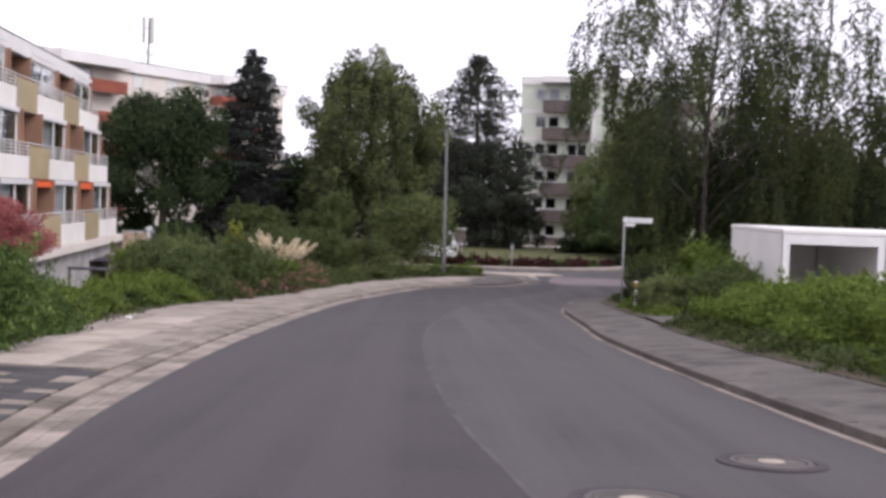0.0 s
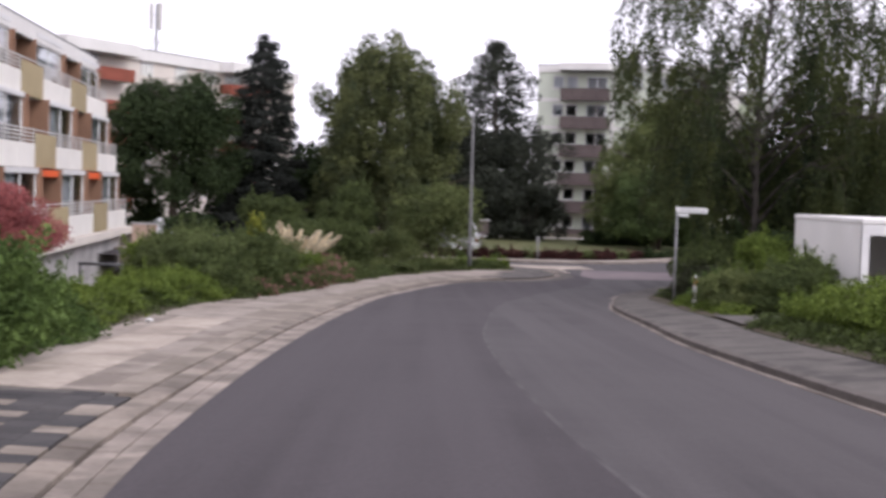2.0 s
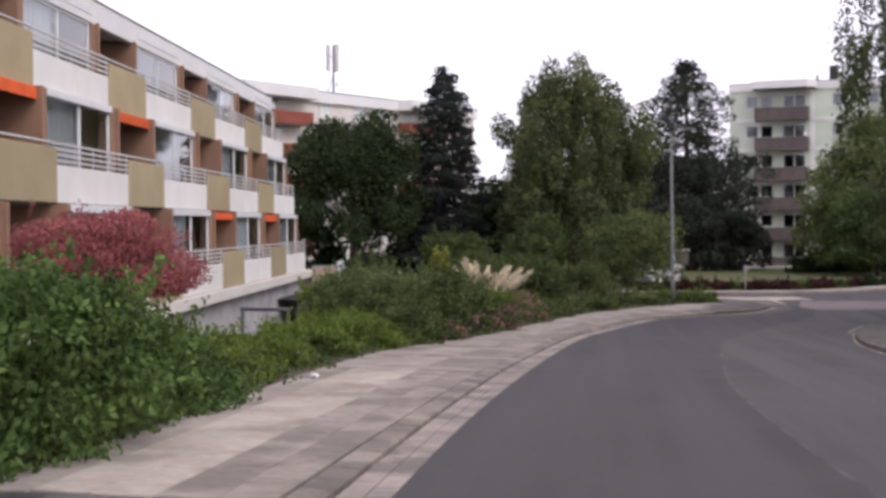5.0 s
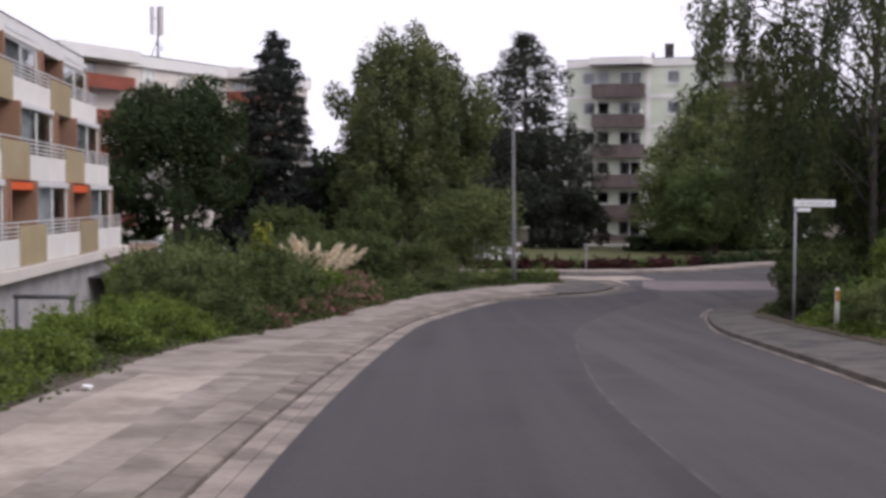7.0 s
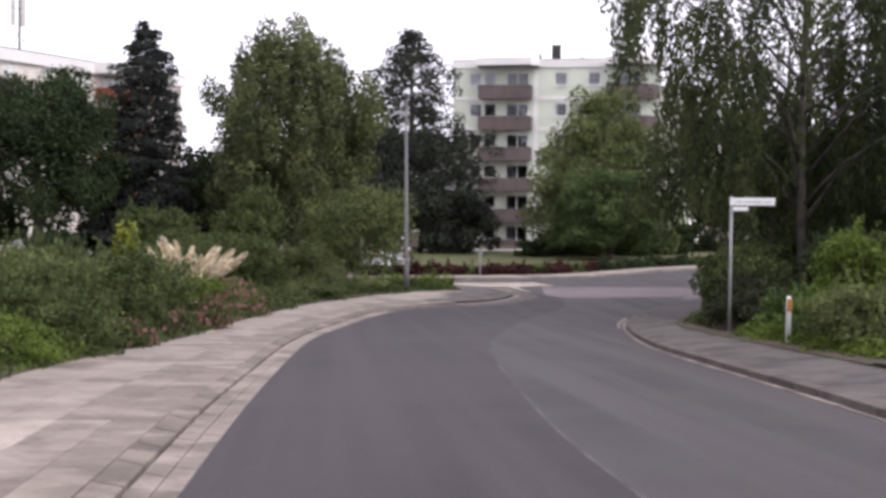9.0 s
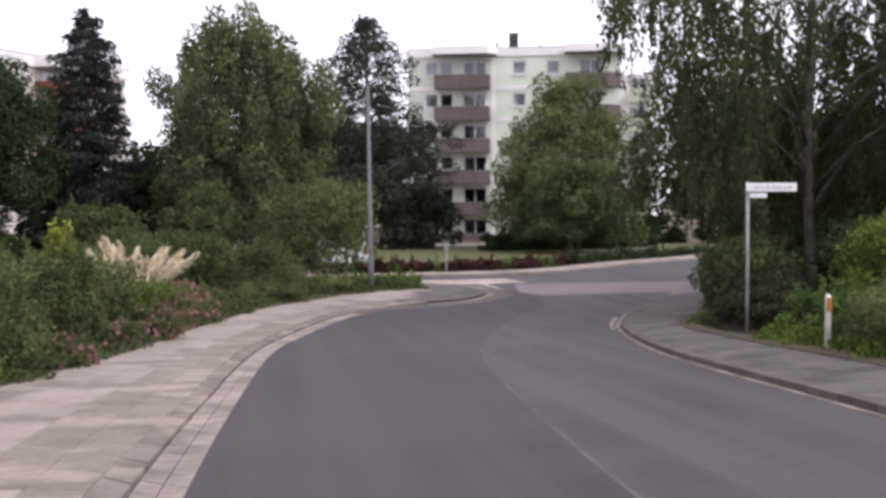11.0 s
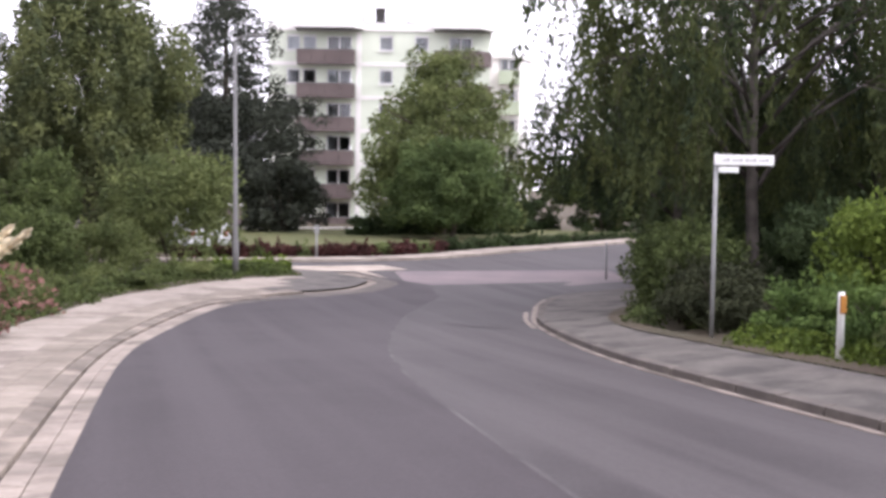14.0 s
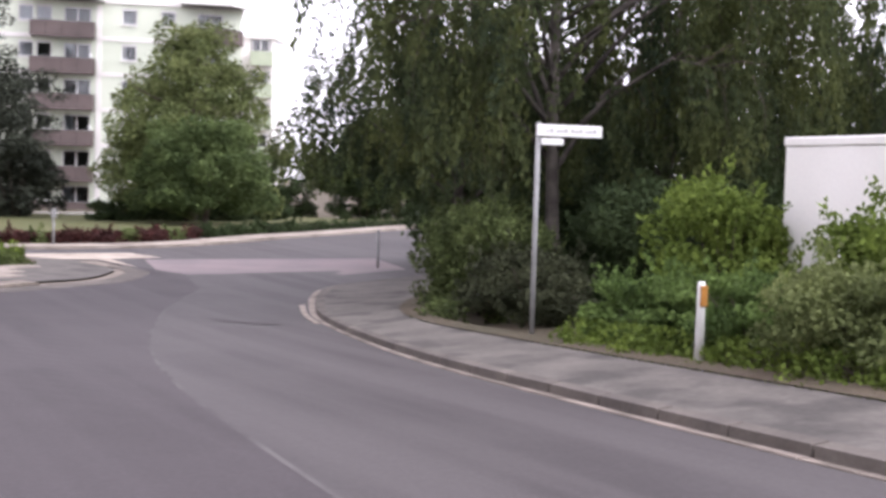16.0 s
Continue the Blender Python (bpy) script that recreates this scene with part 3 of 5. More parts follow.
def birch(x, y, h, w, seed, label, limbs=26, low=2.0, dense=1.0, mid=0.5, top_thin=0.5):
    """A birch: rising limbs that fork and arch over, leafy branchlets, and twigs that hang from them in uneven veils."""
    rng = np.random.default_rng(seed)
    ob = empty("birch_tree", pose(x, y, land(x, y)), label, "tree")
    wood, twigs = bmesh.new(), bmesh.new()
    stem = [Vector((0.35 * t * t + 0.16 * math.sin(5 * t + seed), 0.2 * t + 0.13 * math.cos(4 * t), -0.25 + h * 0.96 * t)) for t in np.linspace(0, 1, 10)]
    add_tube(wood, stem, [0.15 * (1.2 if i == 0 else 1) * (1 - 0.9 * i / 9) + 0.012 for i in range(10)], 9)
    cs, ds = [], []

    def veil(p, out, L, leaves):
        """Leaves along one hanging twig."""
        m = max(int(leaves * L), 5)
        t = rng.uniform(0, 1, m) ** 0.85
        sway = rng.normal(0, 0.12, 2)
        wid = 0.04 + 0.07 * np.sin(np.pi * np.clip(t, 0.05, 0.95))
        px = p.x + out.x * 0.3 * np.minimum(t * 3, 1) + sway[0] * L * t + rng.normal(0, 1, m) * wid
        py = p.y + out.y * 0.3 * np.minimum(t * 3, 1) + sway[1] * L * t + rng.normal(0, 1, m) * wid
        cs.append(np.stack([px, py, p.z - L * t + 0.12 * np.sin(np.pi * np.minimum(t * 3, 1))], 1))
        ds.append(np.stack([rng.normal(0, 0.35, m), rng.normal(0, 0.35, m), rng.normal(-1.0, 0.4, m)], 1))
        if rng.uniform() < 0.3:
            add_tube(twigs, [p, p + Vector((out.x * 0.3 + sway[0] * L * 0.4, out.y * 0.3 + sway[1] * L * 0.4, -L * 0.4)), p + Vector((out.x * 0.3 + sway[0] * L, out.y * 0.3 + sway[1] * L, -L))], [0.014, 0.008, 0.003], 3)

    for i in range(limbs):
        f = 0.22 + 0.76 * (i + 0.5) / limbs
        k = f * 9
        p = stem[int(k)].lerp(stem[min(int(k) + 1, 9)], k - int(k))
        a = i * 2.4 + rng.uniform(-0.5, 0.5)
        R = w / 2 * math.sqrt(max(1 - ((f - mid) / 0.62) ** 2, 0.08)) * rng.uniform(0.72, 1.1)
        out = Vector((math.cos(a), math.sin(a), 0))
        rise = R * rng.uniform(0.35, 0.75)
        path = [p, p + out * R * 0.35 + Vector((0, 0, rise * 0.62)), p + out * R * 0.7 + Vector((0, 0, rise)), p + out * R + Vector((0, 0, rise * 0.85))]
        add_tube(wood, path, [0.075 * (1.15 - f), 0.05 * (1.15 - f), 0.026, 0.01], 5)
        thin = max(1 - top_thin * max(f - 0.38, 0) / 0.42, 0.14)
        for j in range(int(9 * dense * (0.35 + 0.65 * thin)) + 1):
            g = rng.uniform(0.25, 1.0)
            q = g * 3
            c = path[int(q)].lerp(path[min(int(q) + 1, 3)], q - int(q)) if q < 3 else path[3]
            b = a + rng.normal(0, 0.9)
            o = Vector((math.cos(b), math.sin(b), 0))
            l = rng.uniform(0.4, 1.2) * (0.5 + 0.1 * w)
            e = c + o * l * 0.8 + Vector((0, 0, l * rng.uniform(-0.15, 0.45)))
            add_tube(twigs, [c, c.lerp(e, 0.5) + Vector((0, 0, 0.1)), e], [0.022, 0.014, 0.006], 3)
            for v in range(int(rng.uniform(3, 6) * thin) + 1):
                r = rng.uniform(0.15, 1.0)
                s = c.lerp(e, r) + Vector((*rng.normal(0, 0.14, 2), rng.normal(0, 0.1)))
                L = rng.uniform(0.5, 1.7) * (1.0 + 1.0 * (1 - f)) * (1.8 if rng.uniform() < 0.2 else 1.0)
                L = min(L, s.z - low * rng.uniform(0.8, 1.5))
                if L > 0.2:
                    veil(s, o, L, 18 + 18 * thin)
    c, d = np.concatenate(cs), np.concatenate(ds)
    part("trunk", wood, M["birch_bark"], ob)
    part("crown", leaf_mesh("crown", c, d, 0.14 * rng.uniform(0.6, 1.4, len(c)), M["leaf_birch"], rng, 0.45), M["leaf_birch"], ob)
    tagged(part("hanging_twig", twigs, M["bark"], ob), kind="stuff")
    return ob

# ---- buildings ----
def cached(store, key, make):
    if key not in store:
        store[key] = make()
    return store[key]


MESHES = {}


def window(parent, x0, x1, z0, z1, y, curtain=0.0, bars=1, shutter=0.0, blind="curtain"):
    """A framed window in a wall opening: frame with mullions, panes, a sill and, where it shows, a curtain or shutter."""
    w, h = x1 - x0, z1 - z0
    def frame_mesh():
        bm = bmesh.new()
        t = 0.1
        add_box(bm, 0, w, 0, 0.08, 0, t), add_box(bm, 0, w, 0, 0.08, h - t, h)
        add_box(bm, 0, t, 0, 0.08, t, h - t), add_box(bm, w - t, w, 0, 0.08, t, h - t)
        for i in range(bars):
            c = w * (i + 1) / (bars + 1)
            add_box(bm, c - 0.05, c + 0.05, 0.0, 0.08, t, h - t)
        return as_mesh("window", bm, M["frame_white"])
    win = part("window", cached(MESHES, ("frame", round(w, 2), round(h, 2), bars), frame_mesh), None, parent)
    win.location = (x0, y, z0)
    pane_w = (w - 0.14) / (bars + 1)
    for i in range(bars + 1):
        pane = part("pane", cached(MESHES, ("pane", round(pane_w, 2), round(h, 2)), lambda: as_mesh("pane", box(0.01, pane_w - 0.01, 0.035, 0.05, 0.07, h - 0.07), M["glass"])), None, win)
        pane.location = (0.07 + i * pane_w, 0, 0)
        pane.visible_shadow = False
    if curtain:
        def cloth():
            bm = bmesh.new()
            k = 24
            vs = [[bm.verts.new((curtain * w * i / k, 0.2 + 0.035 * math.sin(i * 1.9), zz)) for i in range(k + 1)] for zz in (0.05, h - 0.02)]
            for i in range(k):
                bm.faces.new((vs[0][i], vs[0][i + 1], vs[1][i + 1], vs[1][i]))
            bmesh.ops.solidify(bm, geom=list(bm.faces), thickness=0.01)
            return as_mesh("curtain", bm, M[blind])
        part("curtain", cached(MESHES, ("cloth", round(curtain, 2), round(w, 2), round(h, 2), blind), cloth), None, win)
    if shutter:
        part("shutter_box", cached(MESHES, ("shut", round(w, 2)), lambda: as_mesh("shutter_box", box(-0.03, w + 0.03, -0.09, 0.0, h - shutter, h + 0.06, bev=0.015), M["frame_white"])), None, win)
    return win


def railing(parent, x0, x1, y, z0, z1, bars=4, post=1.5, depth=0.05):
    w, h = x1 - x0, z1 - z0
    def mesh():
        bm = bmesh.new()
        for i in range(bars):
            zz = h - 0.03 - i * h / bars
            add_box(bm, 0, w, 0, 0.04, zz - 0.03, zz + 0.03)
        n = max(int(w / post), 1)
        for i in range(n + 1):
            xx = 0.03 + (w - 0.06) * i / n
            add_box(bm, xx - 0.025, xx + 0.025, 0.045, 0.09, -0.1, h - 0.02)
        return as_mesh("railing", bm, M["rail"])
    r = part("railing", cached(MESHES, ("rail", round(w, 2), round(h, 2), bars), mesh), None, parent)
    r.location = (x0, y, z0)


def placed(parent, name, size, mat, loc, bev=0.015):
    """A bevelled slab of that size with its lower near corner at loc."""
    me = cached(MESHES, (name, mat, *[round(v, 3) for v in size]), lambda: as_mesh(name, box(0, size[0], 0, size[1], 0, size[2], bev=bev), M[mat]))
    ob = part(name, me, None, parent)
    ob.location = loc
    return ob


def building_a():
    b = empty("apartment_building", pose(-18.9, 73.0, 0, 0, 0, 95), "long white apartment block with tan balcony panels and orange awnings", "building")
    far, near, deep = 0.4, -60.0, 11.0
    L = far - near
    floors = [(-1.0, -0.6), (2.07, 0.0), (5.07, 0.6)]
    part("wall", box(near, far, 3.2, deep, -4.5, 8.0), M["cream_wall"], b, "plain core wall")
    part("base_wall", box(near, far - 0.3, -0.3, 3.2, -4.6, -1.45), M["concrete"], b, "grey concrete basement wall")
    placed(b, "slab", (L + 1.5, 4.2, 0.42), "cream_wall", (near, -0.75, -1.45))
    for z0, yo in floors[1:]:
        placed(b, "slab", (L, 3.2 - yo - 0.06, 0.2), "concrete", (near, yo + 0.06, z0 - 0.02), 0.0)
    part("roof", box(near, far - 1.1, 1.2, deep + 0.2, 7.75, 8.2), M["concrete"], b)
    placed(b, "fascia", (L - 1.2, 0.25, 0.72), "white_wall", (near, 0.98, 7.66))
    placed(b, "roof_edge", (L - 1.15, 0.3, 0.06), "steel", (near, 0.95, 8.384), 0.01)
    placed(b, "fascia", (0.2, deep - 1.2, 0.72), "white_wall", (far - 1.195, 1.235, 7.66))
    part("end_wall", box(far - 0.25, far - 0.05, 1.0, 3.2, -1.0, 7.74), M["tan_panel"], b)
    rng = random.Random(4)
    for fi, (z0, yo) in enumerate(floors):
        for k in range(6):
            s = -10.0 * k
            w0, w1, t0 = s - 5.7, s + 0.4, s - 9.6
            placed(b, "white_panel", (3.0, 0.1, 0.98), "white_panel", (w0 + 0.02, yo, z0))
            placed(b, "white_panel", (3.0, 0.1, 0.98), "white_panel", (w0 + 3.06, yo, z0))
            placed(b, "tan_panel", (3.86, 0.1, 1.42), "tan_panel", (t0 + 0.02, yo - 0.02, z0))
            railing(b, w0, w1, yo + 0.01, z0 + 0.98, z0 + 1.58)
            placed(b, "top_rail", (3.9, 0.05, 0.06), "rail", (t0, yo + 0.02, z0 + 1.52))
            y = yo + 0.45
            top = 2.84 if fi < 2 else 2.46
            # the window bay, its back wall and the loggia beside it
            part("spandrel", cached(MESHES, ("spandrel", fi), lambda: as_mesh("spandrel", box(0, 6.0, 0, 0.16, 0.18, 0.34), M["brown_wall"])), None, b).location = (w0 + 0.05, y, z0)
            style = rng.choice([(0.5, 0.16), (0.6, 0.16), (0.5, 0.3), (1.0, 0.16), (0.5, 0.16), (0.0, 0.3), (0.8, 0.16)])
            window(b, w0 + 0.45, w1 - 0.45, z0 + 0.36, z0 + top + 0.14, y, curtain=style[0], bars=1, shutter=style[1])
            placed(b, "jamb", (0.42, 0.4, top), "brown_wall", (w0 + 0.01, y - 0.05, z0 + 0.18), 0.01)
            placed(b, "jamb", (0.42, 0.4, top), "brown_wall", (w1 - 0.43, y - 0.05, z0 + 0.18), 0.01)
            # back walls and door get the interior's shade as their colour
            placed(b, "room_wall", (6.0, 0.1, top), "deep_shade", (w0 + 0.05, 3.05, z0 + 0.18), 0.0)
            placed(b, "loggia_wall", (3.8, 0.12, top), "deep_shade", (t0 + 0.05, 2.9, z0 + 0.18), 0.0)
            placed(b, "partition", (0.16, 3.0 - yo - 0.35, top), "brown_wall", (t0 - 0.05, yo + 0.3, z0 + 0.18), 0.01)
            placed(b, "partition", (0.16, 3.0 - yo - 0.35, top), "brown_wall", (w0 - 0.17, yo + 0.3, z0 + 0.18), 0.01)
            d = part("balcony_door", cached(MESHES, "door_a", lambda: as_mesh("balcony_door", box(0, 1.9, 0, 0.06, 0, 2.1, bev=0.02), M["deep_shade"])), None, b)
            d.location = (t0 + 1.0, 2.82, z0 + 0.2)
            if rng.random() < 0.8:
                drop = rng.choice([0.16, 0.26])
                def cloth():
                    bm = bmesh.new()
                    add_box(bm, 0, 3.5, 0, 0.5, 0.12, 0.2)
                    n = 14
                    for i in range(n):
                        add_box(bm, 3.5 * i / n, 3.5 * (i + 1) / n - 0.01, -0.03, 0.0, -drop * 0.5 * (0.85 + 0.15 * (i % 2)), 0.16)
                    return as_mesh("awning", bm, M[dye])
                dye = rng.choice(["orange_cloth", "orange_cloth", "faded_cloth"])
                part("awning", cached(MESHES, ("awning", drop, dye), cloth), None, b, "orange awning" if dye == "orange_cloth" else "pale faded awning").location = (t0 + 0.2, yo + 0.45, z0 + top - 0.06)
    return b


building_a()


def add_prism(bm, corners, z0, z1):
    """An upright prism over a polygon."""
    low = [bm.verts.new((x, y, z0)) for x, y in corners]
    top = [bm.verts.new((x, y, z1)) for x, y in corners]
    n = len(corners)
    bm.faces.new(low[::-1])
    bm.faces.new(top)
    for k in range(n):
        bm.faces.new((low[k], low[(k + 1) % n], top[(k + 1) % n], top[k]))
    bmesh.ops.recalc_face_normals(bm, faces=bm.faces)
    return bm


def prism(corners, z0, z1):
    return add_prism(bmesh.new(), corners, z0, z1)


def building_b():
    """Six storeys, brown balcony stacks, light bands between pale green wall fields."""
    b = empty("apartment_tower", pose(10.04, 127.67, 0, 0, 0, -16), "pale green six storey apartment block with dark brown balconies", "building")
    W, deep, base, roof = 18.7, 13.0, -3.6, 14.7
    f0, step = -2.86, 2.82
    left = -0.12
    # side and back walls, floor slabs and the front wall built round its openings
    part("wall", box(left, left + 0.3, 0.3, deep, base, roof - 0.6), M["green_wall"], b)
    part("wall", box(W - 0.3, W, 0.3, deep, base, roof - 0.6), M["white_wall"], b)
    part("wall", box(left, W, deep - 0.3, deep, base, roof - 0.6), M["green_wall"], b)
    # one near-black sheet, painted as the dimness of the rooms
    part("core", box(left + 0.3, W - 0.3, 3.4, 3.5, base, roof - 0.7), M["deep_shade"], b, "near-black sheet painted as dim rooms behind the windows")
    part("roof", box(left, W + 0.05, 0, deep, roof - 0.6, roof - 0.3), M["concrete"], b)
    placed(b, "fascia", (W - left + 0.1, 0.3, 0.72), "white_wall", (left - 0.05, -0.14, roof - 0.72))
    placed(b, "roof_edge", (W - left + 0.14, 0.34, 0.07), "steel", (left - 0.07, -0.16, roof + 0.004), 0.01)
    placed(b, "fascia", (0.3, deep, 0.72), "white_wall", (W - 0.1, 0.19, roof - 0.72))
    # first and last place of each opening, and whether it is a window (1) or a balcony door (0)
    openings = [(1.42, 2.58, 1), (2.76, 3.95, 1), (4.85, 6.95, 0), (9.28, 10.47, 1), (12.3, 13.5, 1), (15.2, 17.2, 0)]
    part("plinth", box(left, W, 0, 0.3, base, f0), M["concrete"], b)
    rng = random.Random(12)
    for k in range(6):
        z = f0 + step * k
        cuts = [left] + [v for o in openings for v in o[:2]] + [W]
        for i in range(0, len(cuts), 2):
            part("wall_pier", box(cuts[i], cuts[i + 1], 0, 0.3, z, z + step), M["green_wall"], b)
        for x0, x1, kind in openings:
            zb, zt = (z + 1.12, z + 2.44) if kind else (z + 0.05, z + 2.35)
            part("lintel", box(x0, x1, 0, 0.3, zt, z + step), M["green_wall"], b)
            if kind:
                part("sill_wall", box(x0, x1, 0, 0.3, z, zb), M["green_wall"], b)
                placed(b, "sill", (x1 - x0 + 0.16, 0.24, 0.09), "frame_white", (x0 - 0.08, -0.14, zb - 0.09), 0.0)
            lit = (0.95 if k == 5 else 0.8 if k == 4 and x0 < 2 else rng.choice([0.0, 0.0, 0.0, 0.3])) if kind else rng.choice([0.0, 0.0, 0.35])
            window(b, x0, x1, zb, zt, 0.14, curtain=lit, bars=0 if kind else 1, shutter=0.2 if kind else 0)
        placed(b, "slab", (W - left - 0.6, 3.1, 0.18), "concrete", (left + 0.3, 0.3, z - 0.1), 0.0)
        if k:
            for x0, x1 in ((left - 0.03, 2.4), (7.35, 14.0)):
                placed(b, "band", (x1 - x0, 0.05, 0.34), "white_wall", (x0, -0.06, z - 0.2), 0.0)
        placed(b, "pier_trim", (0.42, 0.06, step - 0.36), "white_wall", (7.36, -0.065, z + 0.15), 0.0)
        for corners, x1 in (([(2.45, -0.005), (2.45, -1.45), (7.25, -1.45), (7.25, -0.005)], 7.25), ([(14.0, -0.005), (14.0, -1.45), (17.72, -1.45), (18.85, -0.005)], 17.72)):
            part("balcony_floor", prism([(x + (0.1 if x < x1 - 2 else -0.12), min(y + 0.1, -0.01)) for x, y in corners], z - 0.16, z), M["concrete"], b)
            for (xa, ya), (xb, yb) in zip(corners, corners[1:]):
                d = Vector((xb - xa, yb - ya))
                L = d.length
                p = part("parapet", cached(MESHES, ("parapet_b", round(L, 2)), lambda: as_mesh("parapet", box(0.005, L - 0.005, 0, 0.09, 0, 1.2, bev=0.012), M["dark_brown"])), None, b)
                p.matrix_local = pose(xa, ya, z - 0.15, 0, 0, math.degrees(math.atan2(d.y, d.x)))
                r = part("top_rail", cached(MESHES, ("rail_b", round(L, 2)), lambda: as_mesh("top_rail", box(0.0, L, -0.02, 0.11, 0, 0.04, bev=0.01), M["steel"])), None, b)
                r.matrix_local = pose(xa, ya, z + 1.052, 0, 0, math.degrees(math.atan2(d.y, d.x)))
            n = int((x1 - corners[0][0]) / 1.2)
            for i in range(1, n):
                placed(b, "joint_strip", (0.03, 0.012, 1.16), "black", (corners[0][0] + (x1 - corners[0][0]) * i / n, -1.463, z - 0.13), 0.0)
    for corners in ([(2.3, -0.16), (2.3, -1.9), (7.3, -1.9), (7.95, -0.9), (7.95, -0.16)], [(13.95, -0.16), (13.95, -1.9), (17.9, -1.9), (19.2, -0.3), (19.2, -0.16)]):
        part("canopy", prism(corners, roof - 0.62, roof + 0.06), M["white_wall"], b)
        part("canopy_soffit", prism([(x, y + (0.06 if y < -0.2 else 0)) for x, y in corners], roof - 0.68, roof - 0.624), M["steel"], b, "grey canopy underside")
    for k in range(5):
        z = f0 + step * (k + 1)
        placed(b, "privacy_screen", (0.06, 1.25, 1.5), "curtain", (6.95, -1.32, z + 0.02), 0.01) if k in (1, 3) else None
    placed(b, "chimney", (0.8, 0.8, 1.9), "black", (8.65, 4.0, roof - 0.1), 0.05)
    placed(b, "chimney_cap", (0.96, 0.96, 0.09), "concrete", (8.57, 3.92, roof + 1.805), 0.02)
    part("vent_pipe", tube([(7.6, 3.5, roof - 0.4), (7.6, 3.5, roof + 1.0)], [0.14, 0.14]), M["steel"], b)
    part("vent_pipe", tube([(11.6, 3.0, roof - 0.4), (11.6, 3.0, roof + 0.7)], [0.1, 0.1]), M["steel"], b)
    # lower wing, set back, with a slanting end
    w = empty("apartment_wing", b.matrix_world @ pose(W + 0.22, 8.0, 0), "set back wing with light green balcony fronts", "building")
    wr = 13.0
    part("wall", prism([(-0.2, 0), (2.75, 0), (3.75, 3.1), (3.75, 9), (-0.2, 9)], base, wr - 0.3), M["white_wall"], w)
    part("roof", prism([(-0.25, -0.3), (2.9, -0.3), (3.95, 3.0), (3.95, 9.1), (-0.25, 9.1)], wr - 0.296, wr), M["white_wall"], w)
    turn = math.degrees(math.atan2(3.1, 1.0))
    for k in range(6):
        z = f0 + 2.76 * k - 0.55
        placed(w, "balcony_floor", (1.9, 1.2, 0.15), "concrete", (0.75, -1.22, z - 0.1))
        placed(w, "parapet", (1.9, 0.09, 1.25), "pale_green", (0.75, -1.3, z - 0.12))
        placed(w, "parapet_side", (0.09, 1.2, 1.25), "pale_green", (2.56, -1.2, z - 0.12))
        placed(w, "parapet_side", (0.09, 1.2, 1.25), "pale_green", (0.75, -1.2, z - 0.12))
        # flat near-black panel on the wall, painted as a shaded opening
        part("recess", box(0.8, 2.5, -0.03, -0.004, z + 0.1, z + 2.3), M["deep_shade"], w)
        window(w, 0.9, 2.4, z + 0.15, z + 2.3, -0.12, bars=1)
        side = window(w, 0, 0.95, 0, 1.25, 0, curtain=0.4, bars=0)
        side.matrix_local = pose(2.98, 0.45, z + 1.1, 0, 0, turn) @ pose(0.4, -0.09, 0)
    return b


building_b()


